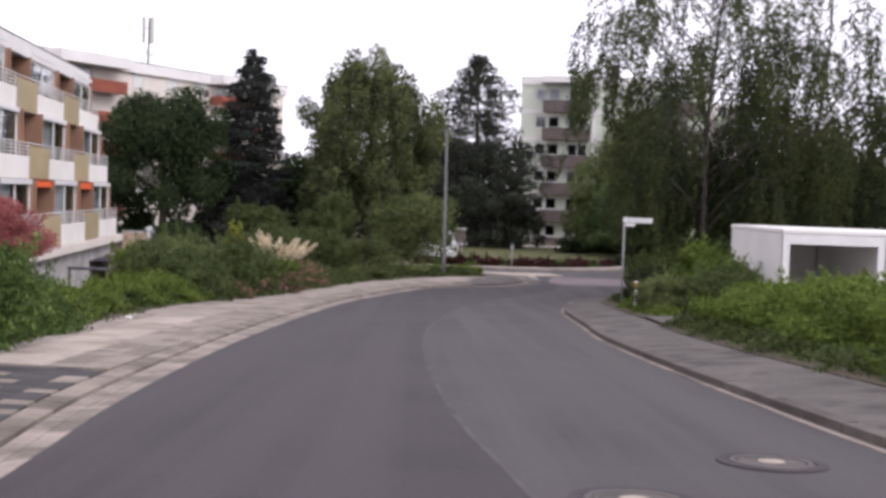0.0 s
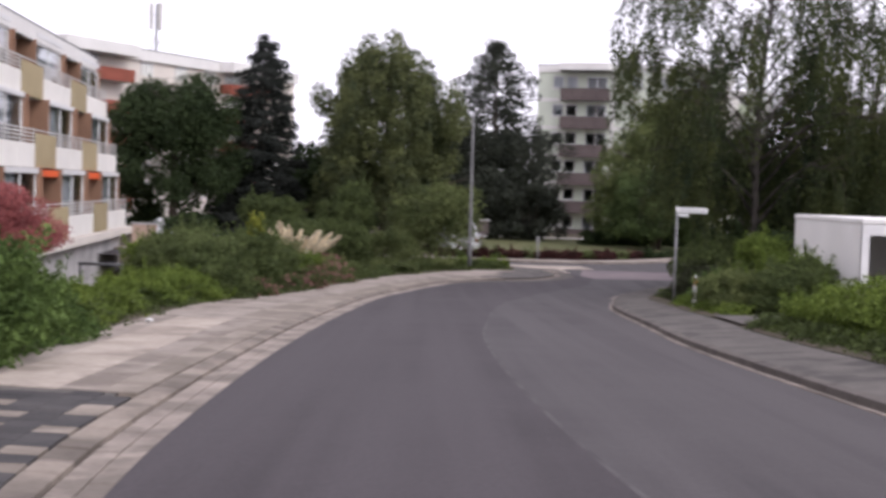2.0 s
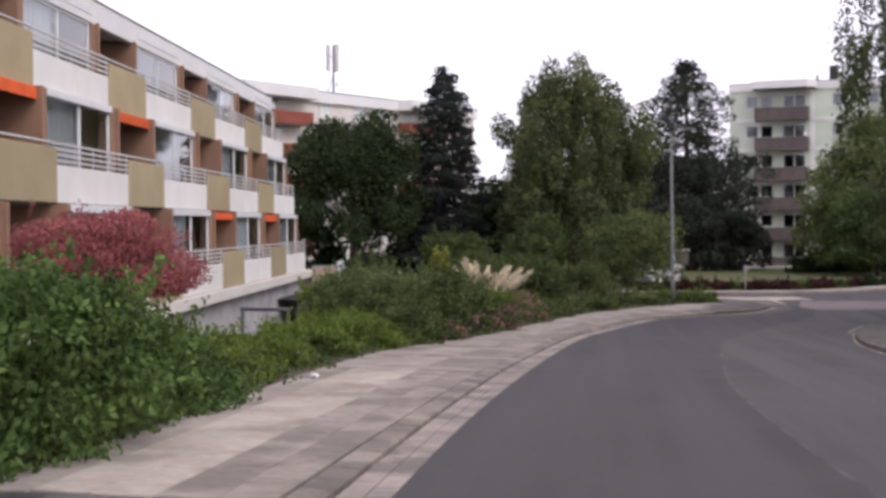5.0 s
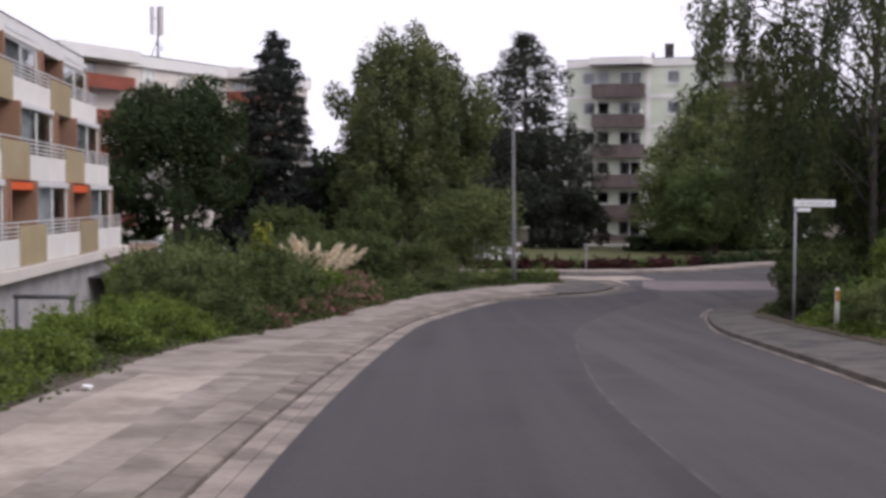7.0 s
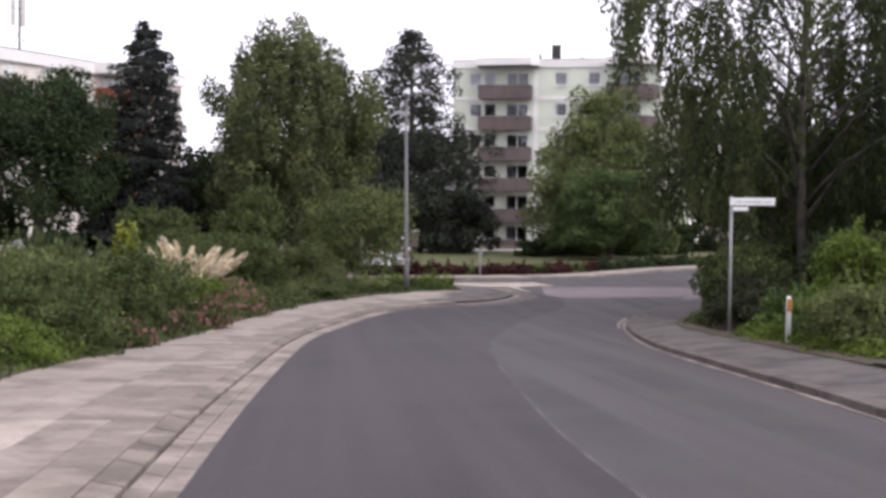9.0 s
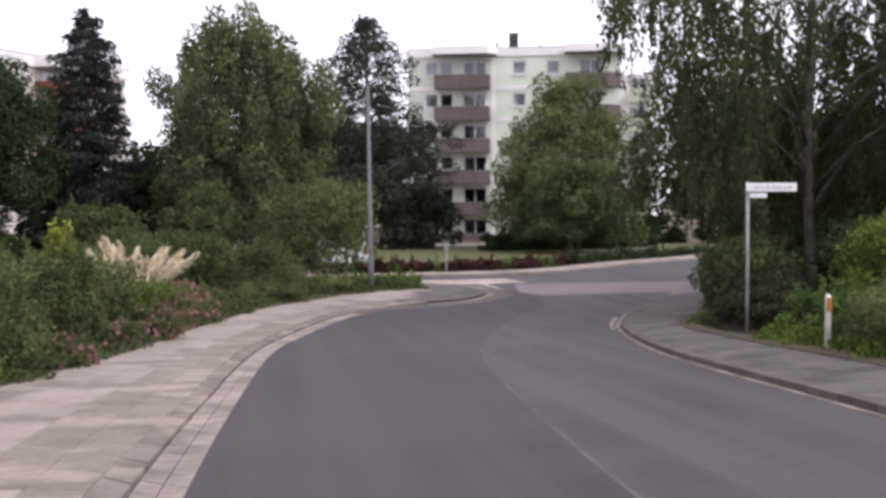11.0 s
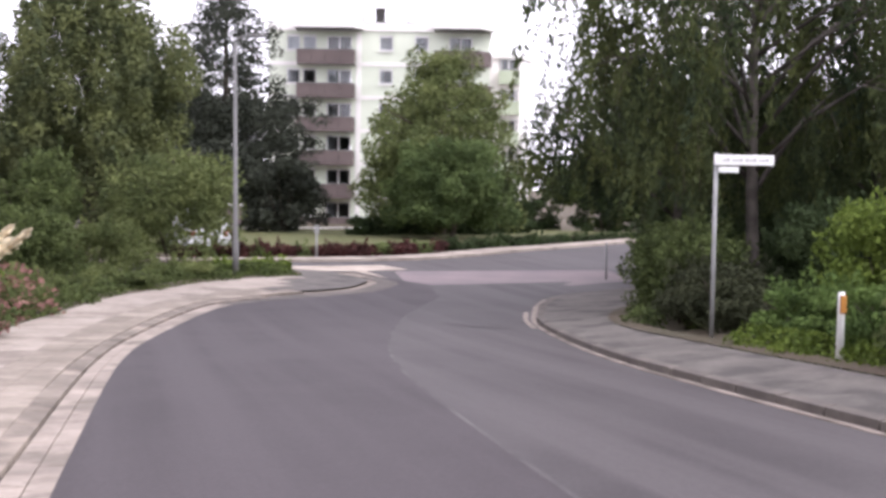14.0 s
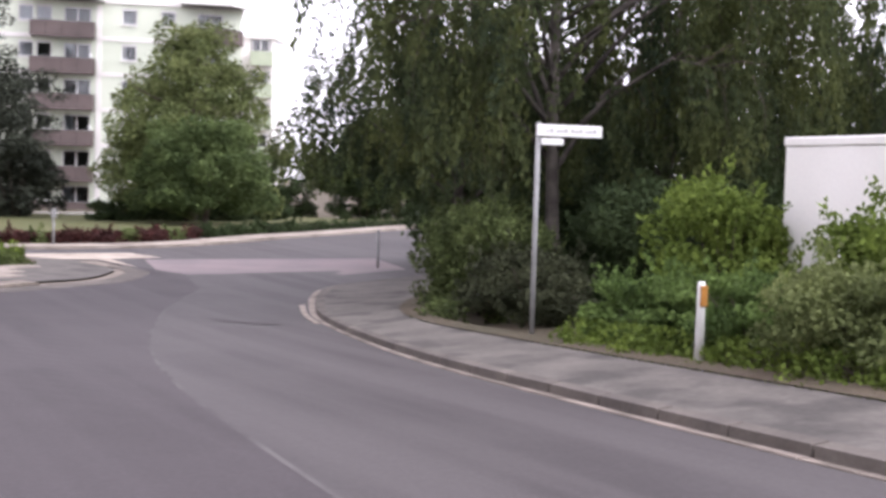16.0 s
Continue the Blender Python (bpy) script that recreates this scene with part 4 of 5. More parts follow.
def building_c():
    a = math.degrees(math.atan2(25.3, 14.8))
    b = empty("apartment_house", pose(-30.6, 107.0, 0, 0, 0, a), "cream apartment house with red brown balconies and a white roof edge", "building")
    W, deep, base, roof = 30.0, 12.0, -3.2, 13.15
    part("wall", box(-6, W, 0, deep, base, roof - 0.5), M["cream_wall"], b)
    part("roof", box(-6.2, W + 0.2, -0.1, deep, roof - 0.5, roof - 0.1), M["concrete"], b)
    placed(b, "fascia", (W + 6.6, 0.3, 0.95), "white_wall", (-6.3, -0.35, roof - 0.85))
    placed(b, "roof_edge", (W + 6.7, 0.36, 0.08), "steel", (-6.35, -0.38, roof + 0.105), 0.01)
    for x0, x1 in ((-3.5, 5.0), (17.5, 24.0)):
        placed(b, "canopy", (x1 - x0, 1.9, 1.0), "white_wall", (x0, -2.0, roof - 0.85))
        for k in range(5):
            z = roof - 3.1 - 2.75 * k
            placed(b, "balcony_floor", (x1 - x0 - 0.6, 1.5, 0.15), "concrete", (x0 + 0.3, -1.52, z))
            placed(b, "parapet", (x1 - x0 - 0.6, 0.09, 1.1), "red_brown", (x0 + 0.3, -1.62, z))
            placed(b, "parapet_side", (0.09, 1.45, 1.1), "red_brown", (x0 + 0.31, -1.52, z))
            placed(b, "parapet_side", (0.09, 1.45, 1.1), "red_brown", (x1 - 0.41, -1.52, z))
            window(b, x0 + 1.2, x0 + 3.4, z + 0.2, z + 2.3, -0.1, curtain=0.4, bars=1)
            window(b, x0 + 4.2, x0 + 5.4, z + 0.9, z + 2.3, -0.1, bars=0)
    for k in range(5):
        z = roof - 3.1 - 2.75 * k
        for x0 in (7.0, 11.5, 15.6, 26.0):
            window(b, x0, x0 + 1.5, z + 0.95, z + 2.35, -0.1, curtain=0.5 if k % 2 else 0.0, bars=1, shutter=0.25)
    mast = empty("antenna_mast", b.matrix_world @ pose(11.3, 2.2, roof - 0.1), "grey mobile phone antenna mast on a roof", "antenna")
    part("pole", tube([(0, 0, 0), (0, 0, 5.05)], [0.12, 0.09]), M["steel"], mast)
    part("base", box(-0.9, 0.9, -0.6, 0.6, 0, 0.6, bev=0.05), M["steel"], mast)
    for i in range(3):
        t = i * 2.094 + 0.4
        p = part("panel", box(-0.19, 0.19, -0.1, 0.1, 2.6, 5.05, bev=0.03), M["rail"], mast)
        p.location = (0.5 * math.cos(t), 0.5 * math.sin(t), 0)
        part("bracket", tube([(0, 0, 4.0), (0.46 * math.cos(t), 0.46 * math.sin(t), 4.0)], [0.04, 0.04], 6), M["steel"], mast)
    part("brace", tube([(-0.9, 0.1, 0.3), (-0.05, 0, 2.2)], [0.05, 0.05], 6), M["steel"], mast)
    part("dish", tube([(0.15, -0.2, 1.5), (0.25, -0.3, 1.5)], [0.28, 0.3], 14), M["rail"], mast)


building_c()


def garage(x, y, label):
    """A precast concrete garage, open in front."""
    g = empty("garage", pose(x, y, land(x + 1.5, y + 2) - 0.02), label, "garage", "garages in a row")
    w, d, h = 2.9, 5.7, 2.72
    part("side_wall", box(0, 0.12, 0.02, d, 0, h - 0.14, bev=0.01), M["white_wall"], g)
    part("side_wall", box(w - 0.12, w, 0.02, d, 0, h - 0.14, bev=0.01), M["white_wall"], g)
    part("back_wall", box(0.13, w - 0.13, d - 0.12, d, 0, h - 0.14), M["white_wall"], g)
    part("floor", box(0.12, w - 0.12, 0.03, d - 0.12, 0, 0.06), M["concrete"], g)
    part("roof", box(-0.02, w + 0.02, -0.03, d + 0.03, h - 0.135, h, bev=0.02), M["white_wall"], g)
    bm = add_box(bmesh.new(), 0.0, 0.2, -0.02, 0.1, 0, h - 0.14)
    add_box(bm, w - 0.2, w, -0.02, 0.1, 0, h - 0.14)
    add_box(bm, 0.2, w - 0.2, -0.02, 0.1, h - 0.42, h - 0.14)
    part("door_frame", bm, M["frame_white"], g, "white painted door frame")
    part("lifted_door", box(0.22, w - 0.22, 0.12, 2.2, h - 0.3, h - 0.25), M["frame_white"], g, "up and over door pushed under the roof")
    return g


garage(10.15, 34.0, "white concrete garage with its door open")
garage(13.1, 34.0, "white concrete garage beside another")
M["beige"] = material("beige_render", (0.55, 0.4, 0.32), 0.9, (0.48, 0.35, 0.28), 0.8, 20, 0.2, spread=0.08)
M["car_silver"] = material("car_paint_silver", (0.42, 0.42, 0.44), 0.3, (0.38, 0.38, 0.4), 2, 30, 0, spread=0.03, spec=0.5)

# ---- street furniture ----
def street_sign():
    x, y = 6.85, 41.1
    s = empty("street_sign", pose(x, y, gz(y) + 0.2, 0, 0, -14), "street name sign on a grey steel post", "sign")
    part("post", tube([(0, 0, -0.3), (0, 0, 3.02)], [0.035, 0.035], 10), M["steel"], s)
    part("plate", box(-0.04, 0.93, -0.062, -0.04, 2.86, 3.03, bev=0.008), M["sign_white"], s, "white name plate")
    rng = random.Random(3)
    xx = 0.1
    while xx < 0.8:
        w = rng.uniform(0.03, 0.05)
        part("letter_bar", box(xx, xx + w, -0.066, -0.0625, 2.92, 2.92 + rng.choice([0.035, 0.05])), M["sign_grey"], s)
        xx += w + rng.choice([0.018, 0.018, 0.05])
    part("small_plate", box(0.03, 0.36, -0.062, -0.042, 2.74, 2.835, bev=0.006), M["sign_white"], s)
    part("cap", tube([(0, 0, 3.02), (0, 0, 3.06)], [0.045, 0.03], 10), M["steel"], s)


street_sign()


def delineator():
    x, y = 6.62, 37.1
    s = empty("marker_post", pose(x, y, gz(y) + 0.2), "white marker post with an amber reflector", "post")
    part("post", tube([(0, 0, -0.1), (0, 0, 0.9), (0, 0, 0.94)], [0.058, 0.045, 0.036], 12), M["sign_white"], s)
    part("reflector", box(-0.05, 0.045, -0.064, -0.035, 0.66, 0.9, bev=0.01), M["reflector"], s, "amber reflector")


delineator()


def lamp_post():
    x, y = 1.2, 62.9
    s = empty("street_lamp", pose(x, y, gz(y) + 0.05, 0, -0.6, -8), "tall grey street lamp with a short arm", "lamp")
    part("pole", tube([(0, 0, -0.2), (0, 0, 1.2), (0, 0, 1.25), (0, 0, 7.6)], [0.1, 0.1, 0.075, 0.055], 12), M["lamp_steel"], s)
    part("arm", tube([(0, 0, 7.55), (0.12, 0, 7.75), (0.6, 0, 7.82)], [0.045, 0.04, 0.035], 8), M["lamp_steel"], s)
    part("lantern", box(0.4, 1.05, -0.11, 0.11, 7.77, 7.87, bev=0.035), M["lamp_steel"], s)


lamp_post()


def manhole(x, y):
    m = empty("manhole_cover", pose(x, y, gz(y) + 0.021, math.degrees(math.atan(-0.051)), 0, 0), "round manhole cover set in the asphalt", "manhole cover", "manhole covers")
    def ring(r0, r1, z0, z1, mat, name, n=40):
        bm = bmesh.new()
        rs = [[bm.verts.new((r * math.cos(6.28318 * k / n), r * math.sin(6.28318 * k / n), z)) for k in range(n)] for r, z in ((r1, z0), (r1 - 0.01, z1), (r0, z1), (r0, z0))]
        for a, b in zip(rs, rs[1:]):
            for k in range(n):
                bm.faces.new((a[k], a[(k + 1) % n], b[(k + 1) % n], b[k]))
        part(name, bm, M[mat], m)
    ring(0.36, 0.46, -0.02, 0.004, "asphalt_new", "tar_ring")
    ring(0.29, 0.355, -0.02, 0.008, "iron", "frame")
    part("cover", tube([(0, 0, -0.02), (0, 0, 0.006), (0, 0, 0.008)], [0.25, 0.25, 0.24], 36), M["pavement_grey"], m, "grey concrete filled cover")
    part("plug", tube([(0, 0, -0.01), (0, 0, 0.01), (0, 0, 0.012)], [0.11, 0.11, 0.1], 24), M["slab"], m, "pale worn middle")
    ring(0.25, 0.285, -0.02, 0.007, "iron", "rim")


manhole(2.95, 9.9)
manhole(1.5, 8.1)


def hoop_barrier():
    x, y = -8.7, 32.0
    s = empty("steel_hoop", pose(x, y, land(x, y), 0, 0, -4), "dark steel hoop barrier behind the low hedge", "barrier")
    part("post", tube([(-0.5, 0, -0.2), (-0.5, 0, 1.1)], [0.035, 0.035]), M["sign_dark"], s)
    part("post", tube([(0.5, 0, -0.2), (0.5, 0, 1.1)], [0.035, 0.035]), M["sign_dark"], s)
    part("bar", tube([(-0.54, 0, 1.12), (0.54, 0, 1.12)], [0.04, 0.04]), M["sign_dark"], s)


hoop_barrier()


def car(name, x, y, turn, L, H, mat, label):
    c = empty(name, pose(x, y, gz(y) + 0.0, 0, 0, turn), label, "car", "parked cars")
    W = 1.76
    prof = [(-L / 2, 0.35), (-L / 2, 0.85), (-L / 2 + 0.1, 1.0), (-L / 2 + 0.35, H - 0.05), (-L / 2 + 0.9, H), (L * 0.12, H), (L * 0.25, H - 0.12), (L * 0.36, 1.0), (L / 2 - 0.15, 0.82), (L / 2, 0.7), (L / 2, 0.32)]
    bm = bmesh.new()
    sides = []
    for s in (-1, 1):
        sides.append([bm.verts.new((px, s * (W / 2 - (0.14 if pz > 1.05 else 0)), pz)) for px, pz in prof])
    n = len(prof)
    for i in range(n):
        bm.faces.new((sides[0][i], sides[0][(i + 1) % n], sides[1][(i + 1) % n], sides[1][i]))
    bm.faces.new(sides[0][::-1])
    bm.faces.new(sides[1])
    bmesh.ops.recalc_face_normals(bm, faces=bm.faces)
    bmesh.ops.bevel(bm, geom=list(bm.edges), offset=0.05, segments=2, affect='EDGES')
    part("body", bm, M[mat], c)
    for s in (-1, 1):
        part("side_window", box(-L / 2 + 0.6, L * 0.24, s * (W / 2 - 0.1) - 0.02, s * (W / 2 - 0.1) + 0.02, 1.05, H - 0.16, bev=0.01), M["sign_dark"], c, "dark tinted glass")
    part("rear_window", box(-L / 2 + 0.12, -L / 2 + 0.2, -0.62, 0.62, 1.05, H - 0.2, bev=0.02), M["sign_dark"], c)
    for sx in (-0.31, 0.31):
        for s in (-1, 1):
            wh = part("wheel", tube([(sx * L, s * 0.7, 0.32), (sx * L, s * 0.89, 0.32)], [0.32, 0.32], 18), M["rubber"], c)
            part("rim", tube([(sx * L, s * 0.885, 0.32), (sx * L, s * 0.9, 0.32)], [0.2, 0.19], 14), M["steel"], wh)
    for s in (-1, 1):
        part("tail_light", box(-L / 2 - 0.02, -L / 2 + 0.05, s * 0.75 - 0.1, s * 0.75 + 0.1, 0.75, 0.98, bev=0.02), M["red_brown"], c, "red tail light")


car("van", 1.0, 80.0, 100, 4.6, 2.0, "car_white", "white van parked behind the bushes")
car("car", 1.7, 84.0, 95, 4.2, 1.45, "car_silver", "silver car parked beside a van")
board = empty("notice_board", pose(2.5, 78.3, gz(78)), "dark notice board on a post", "board")
part("post", tube([(0, 0, -0.2), (0, 0, 2.1)], [0.07, 0.06], 8), M["dark_brown"], board)
part("panel", box(-0.35, 0.35, -0.05, 0.05, 1.3, 2.1, bev=0.02), M["dark_brown"], board)
part("cap", box(-0.42, 0.42, -0.1, 0.1, 2.1, 2.2, bev=0.02), M["concrete"], board)
thin = empty("sign_post", pose(5.5, 73.4, gz(73) + 0.09), "thin grey post at the far kerb", "post")
part("post", tube([(0, 0, -0.2), (0, 0, 1.35)], [0.05, 0.045], 8), M["steel"], thin)
part("plate", box(-0.1, 0.1, -0.07, -0.055, 1.0, 1.35, bev=0.005), M["steel"], thin)
cab = empty("sign_post", pose(13.8, 62.2, gz(62)), "thin grey post at the street corner", "post")
part("post", tube([(0, 0, -0.2), (0, 0, 1.22)], [0.045, 0.04], 8), M["steel"], cab)
part("cap", tube([(0, 0, 1.22), (0, 0, 1.26)], [0.05, 0.03], 8), M["steel"], cab)

car("car", -16.6, 82.0, 20, 4.2, 1.5, "car_white", "light car parked behind a garden wall")


def garden_pier(x, y, w):
    p = empty("garden_wall", pose(x, y, land(x, y), 0, 0, 10), "beige rendered garden wall piece with a coping", "wall", "garden wall pieces")
    part("wall", box(-w / 2, w / 2, 0, 0.3, -0.2, 1.75, bev=0.02), M["beige"], p)
    part("coping", box(-w / 2 - 0.05, w / 2 + 0.05, -0.05, 0.35, 1.75, 1.85, bev=0.015), M["concrete"], p)


garden_pier(-18.3, 78.0, 1.5)
garden_pier(-15.0, 78.4, 1.5)

def litter(x, y):
    rng = random.Random(8)
    bm = bmesh.new()
    bmesh.ops.create_icosphere(bm, subdivisions=2, radius=0.07)
    for v in bm.verts:
        v.co *= rng.uniform(0.6, 1.2)
        v.co.z = v.co.z * 0.6 + 0.03
    ob = part("paper_litter", bm, M["sign_white"])
    ob.location = (x, y, gz(y) + 0.115)
    tagged(ob, "crumpled white paper on the pavement edge", "litter")


litter(-6.05, 25.4)

# ---- trees ----
def lime_shape(rng):
    """Hanging clumps, one above the other, round a tall oval, with a side lobe."""
    out = []
    for z, r, n in ((1.5, 4.6, 13), (3.2, 5.0, 15), (4.9, 5.1, 16), (6.6, 5.2, 16), (8.3, 5.2, 16), (10.0, 4.9, 15), (11.5, 4.0, 13), (12.7, 2.9, 10), (13.6, 1.6, 5)):
        for i in range(n):
            a = 6.28 * i / n + rng.uniform(-0.3, 0.3)
            q = r * rng.uniform(0.6, 1.04)
            s = rng.uniform(0.7, 1.15)
            out.append((q * math.cos(a), q * math.sin(a), z + rng.uniform(-0.8, 0.8), s, s, s * rng.uniform(1.2, 1.9)))
    out += [(4.9, 0.3, 10.0, 1.0, 1.0, 1.3), (5.4, 0, 8.9, 0.8, 0.8, 1.1), (-4.9, 0, 10.4, 0.9, 0.9, 1.2)]
    return out


def pine_shape(rng):
    """Whorls of level boughs ending in upturned puffs: open above, a broad dark skirt below."""
    out = []
    for i in range(18):
        f = 0.06 + 0.92 * i / 17
        z = 14.0 * f
        R = 5.3 if f < 0.44 else 5.3 - (f - 0.44) / 0.14 * 1.9 if f < 0.58 else 3.4 - (f - 0.58) * 3.2 if f < 0.8 else 2.7 * (1.03 - f) / 0.23
        n = 14 if f < 0.5 else 9 if f < 0.9 else 5
        for k in range(n):
            a = 6.28 * k / n + i * 1.1 + rng.uniform(-0.35, 0.35)
            L = R * rng.uniform(0.62, 1.08)
            for t in ((0.4, 0.7, 0.97) if f < 0.5 else (0.5, 0.92)):
                s = rng.uniform(0.5, 0.8) * (1.25 if f < 0.5 else 0.94)
                out.append(tuple(1.17 * v for v in (L * t * math.cos(a) + rng.normal(0, 0.15), L * t * math.sin(a) + rng.normal(0, 0.15), z + 0.16 * L * t * t + rng.uniform(-0.25, 0.25), s, s, s * 0.62)))
    return out


def lawn_shape(rng):
    """A broad foot, a narrower uneven top."""
    out = []
    for z, r, n in ((2.0, 4.4, 16), (3.4, 5.0, 20), (4.9, 5.0, 20), (6.4, 4.5, 18), (7.7, 3.5, 15), (8.9, 2.5, 10), (9.9, 1.5, 6), (10.5, 0.7, 3)):
        for i in range(n):
            a, q, s = rng.uniform(0, 6.28), r * math.sqrt(rng.uniform(0.1, 1)), rng.uniform(0.6, 1.2)
            out.append((q * math.cos(a), q * math.sin(a), z + rng.uniform(-0.7, 0.7), s, s, s * 0.95))
    return out


tree("round_tree", -19.0, 89.0, 11.6, 12.3, 2.0, M["leaf_dark"], "dark round broadleaf tree beside the apartment block", 42000, 0.2, 3, 70, 0.23, fill=0.22)
spruce(-13.1, 92.0, 8.2, 15.0, 5, "tall dark spruce with drooping branches")
tree("lime_tree", -4.1, 92.0, 10.4, 15.0, 1.0, M["leaf_lime"], "tall broadleaf tree with drooping leaf clumps", 60000, 0.2, 8, 0, 0.3, lime_shape, 0.6, fill=0.42)
tree("pine_tree", 4.38, 106.0, 8.5, 16.6, 1.0, M["leaf_pine"], "dark layered pine with gaps between its branches", 80000, 0.2, 11, 0, 0.3, pine_shape, -0.3, limbs=18, fill=0.02)
tree("lawn_tree", 15.6, 91.5, 11.0, 11.4, 1.2, M["leaf_olive"], "light green tree in front of the tower", 38000, 0.19, 13, 0, 0.19, lawn_shape, fill=0.08)
tree("lawn_tree", 14.9, 86.5, 8.0, 6.2, 0.8, M["leaf_lawn"], "low bright green tree on the lawn", 26000, 0.17, 17, 60, 0.24)
birch(11.0, 47.2, 14.5, 9.9, 21, "weeping birch with long hanging twigs", 46, 2.4, 0.8, 0.5, 0.55)
birch(16.0, 49.8, 13.6, 7.8, 22, "tall birch with sparse upper twigs", 36, 2.0, 0.66, 0.46, 0.5)
birch(13.8, 56.5, 10.4, 8.2, 23, "birch standing behind the corner hedge", 34, 2.4, 0.85, 0.4, 0.9)
birch(22.5, 46.5, 10.5, 7.4, 24, "birch behind the garages", 32, 1.8, 0.75, 0.45, 0.55)
# dark leaves carry the shade behind the birches in their colour
tree("shade_tree", 18.5, 62.0, 10, 7.2, 0.6, M["leaf_dark"], "tree behind the birches with shade in its leaf colour", 20000, 0.24, 31, 34, 0.32)
tree("shade_tree", 30.0, 58.0, 13, 7.6, 0.6, M["leaf_dark"], "tree behind the birches with shade in its leaf colour", 20000, 0.26, 32, 34, 0.32)
tree("shade_tree", 27.0, 70.0, 13, 7.8, 0.6, M["leaf_dark"], "tree behind the birches with shade in its leaf colour", 20000, 0.26, 34, 34, 0.32)
tree("street_tree", 30.0, 100.0, 9, 8.0, 1.0, M["leaf_mid"], "green tree along the far street", 14000, 0.24, 35, 24, 0.32)
tree("street_tree", 38.0, 104.0, 10, 9.0, 1.0, M["leaf_dark"], "dark tree along the far street", 14000, 0.24, 36, 24, 0.32)
tree("garden_tree", -9.5, 102.0, 9, 7.8, 0.5, M["leaf_dark"], "dark tree between the blocks", 14000, 0.26, 37, 24, 0.32)
tree("garden_tree", 0.5, 112.0, 10, 10.5, 0.5, M["leaf_dark"], "dark tree between the blocks", 14000, 0.26, 38, 24, 0.32)

for i, (x, y, w, h) in enumerate(((-24, 93, 8, 5), (-17, 96, 8, 5.5), (-10, 97, 8, 6), (-4, 98, 8, 6.5), (2, 96, 8, 6.5), (7, 95, 6, 5.0))):
    shrub("undergrowth", x, y, w, 4.0, h, M["leaf_pine" if x > 0 else "leaf_dark"], "dark undergrowth between the tall trees", "bush", 9000, 0.24, 400 + i, 40, 0.26)

for i, (x, y, w, h) in enumerate(((24.5, 101, 5, 2.6), (29, 99, 5, 3.2), (20.5, 103, 5, 2.0), (34, 101, 6, 4.0))):
    shrub("bush", x, y, w, 3.0, h, M["leaf_dark"], "dark bush along the far street", "bush", 6000, 0.2, 420 + i, 30, 0.28)

for i, (x, y, w, h) in enumerate(((11.5, 91.5, 4, 1.5), (14.5, 92.5, 5, 1.8), (18.2, 93.0, 5, 1.8), (21.5, 95.0, 4, 1.6))):
    shrub("undergrowth", x, y, w, 2.4, h, M["leaf_dark"], "dark low growth under the lawn trees", "bush", 5000, 0.16, 440 + i, 26, 0.3)

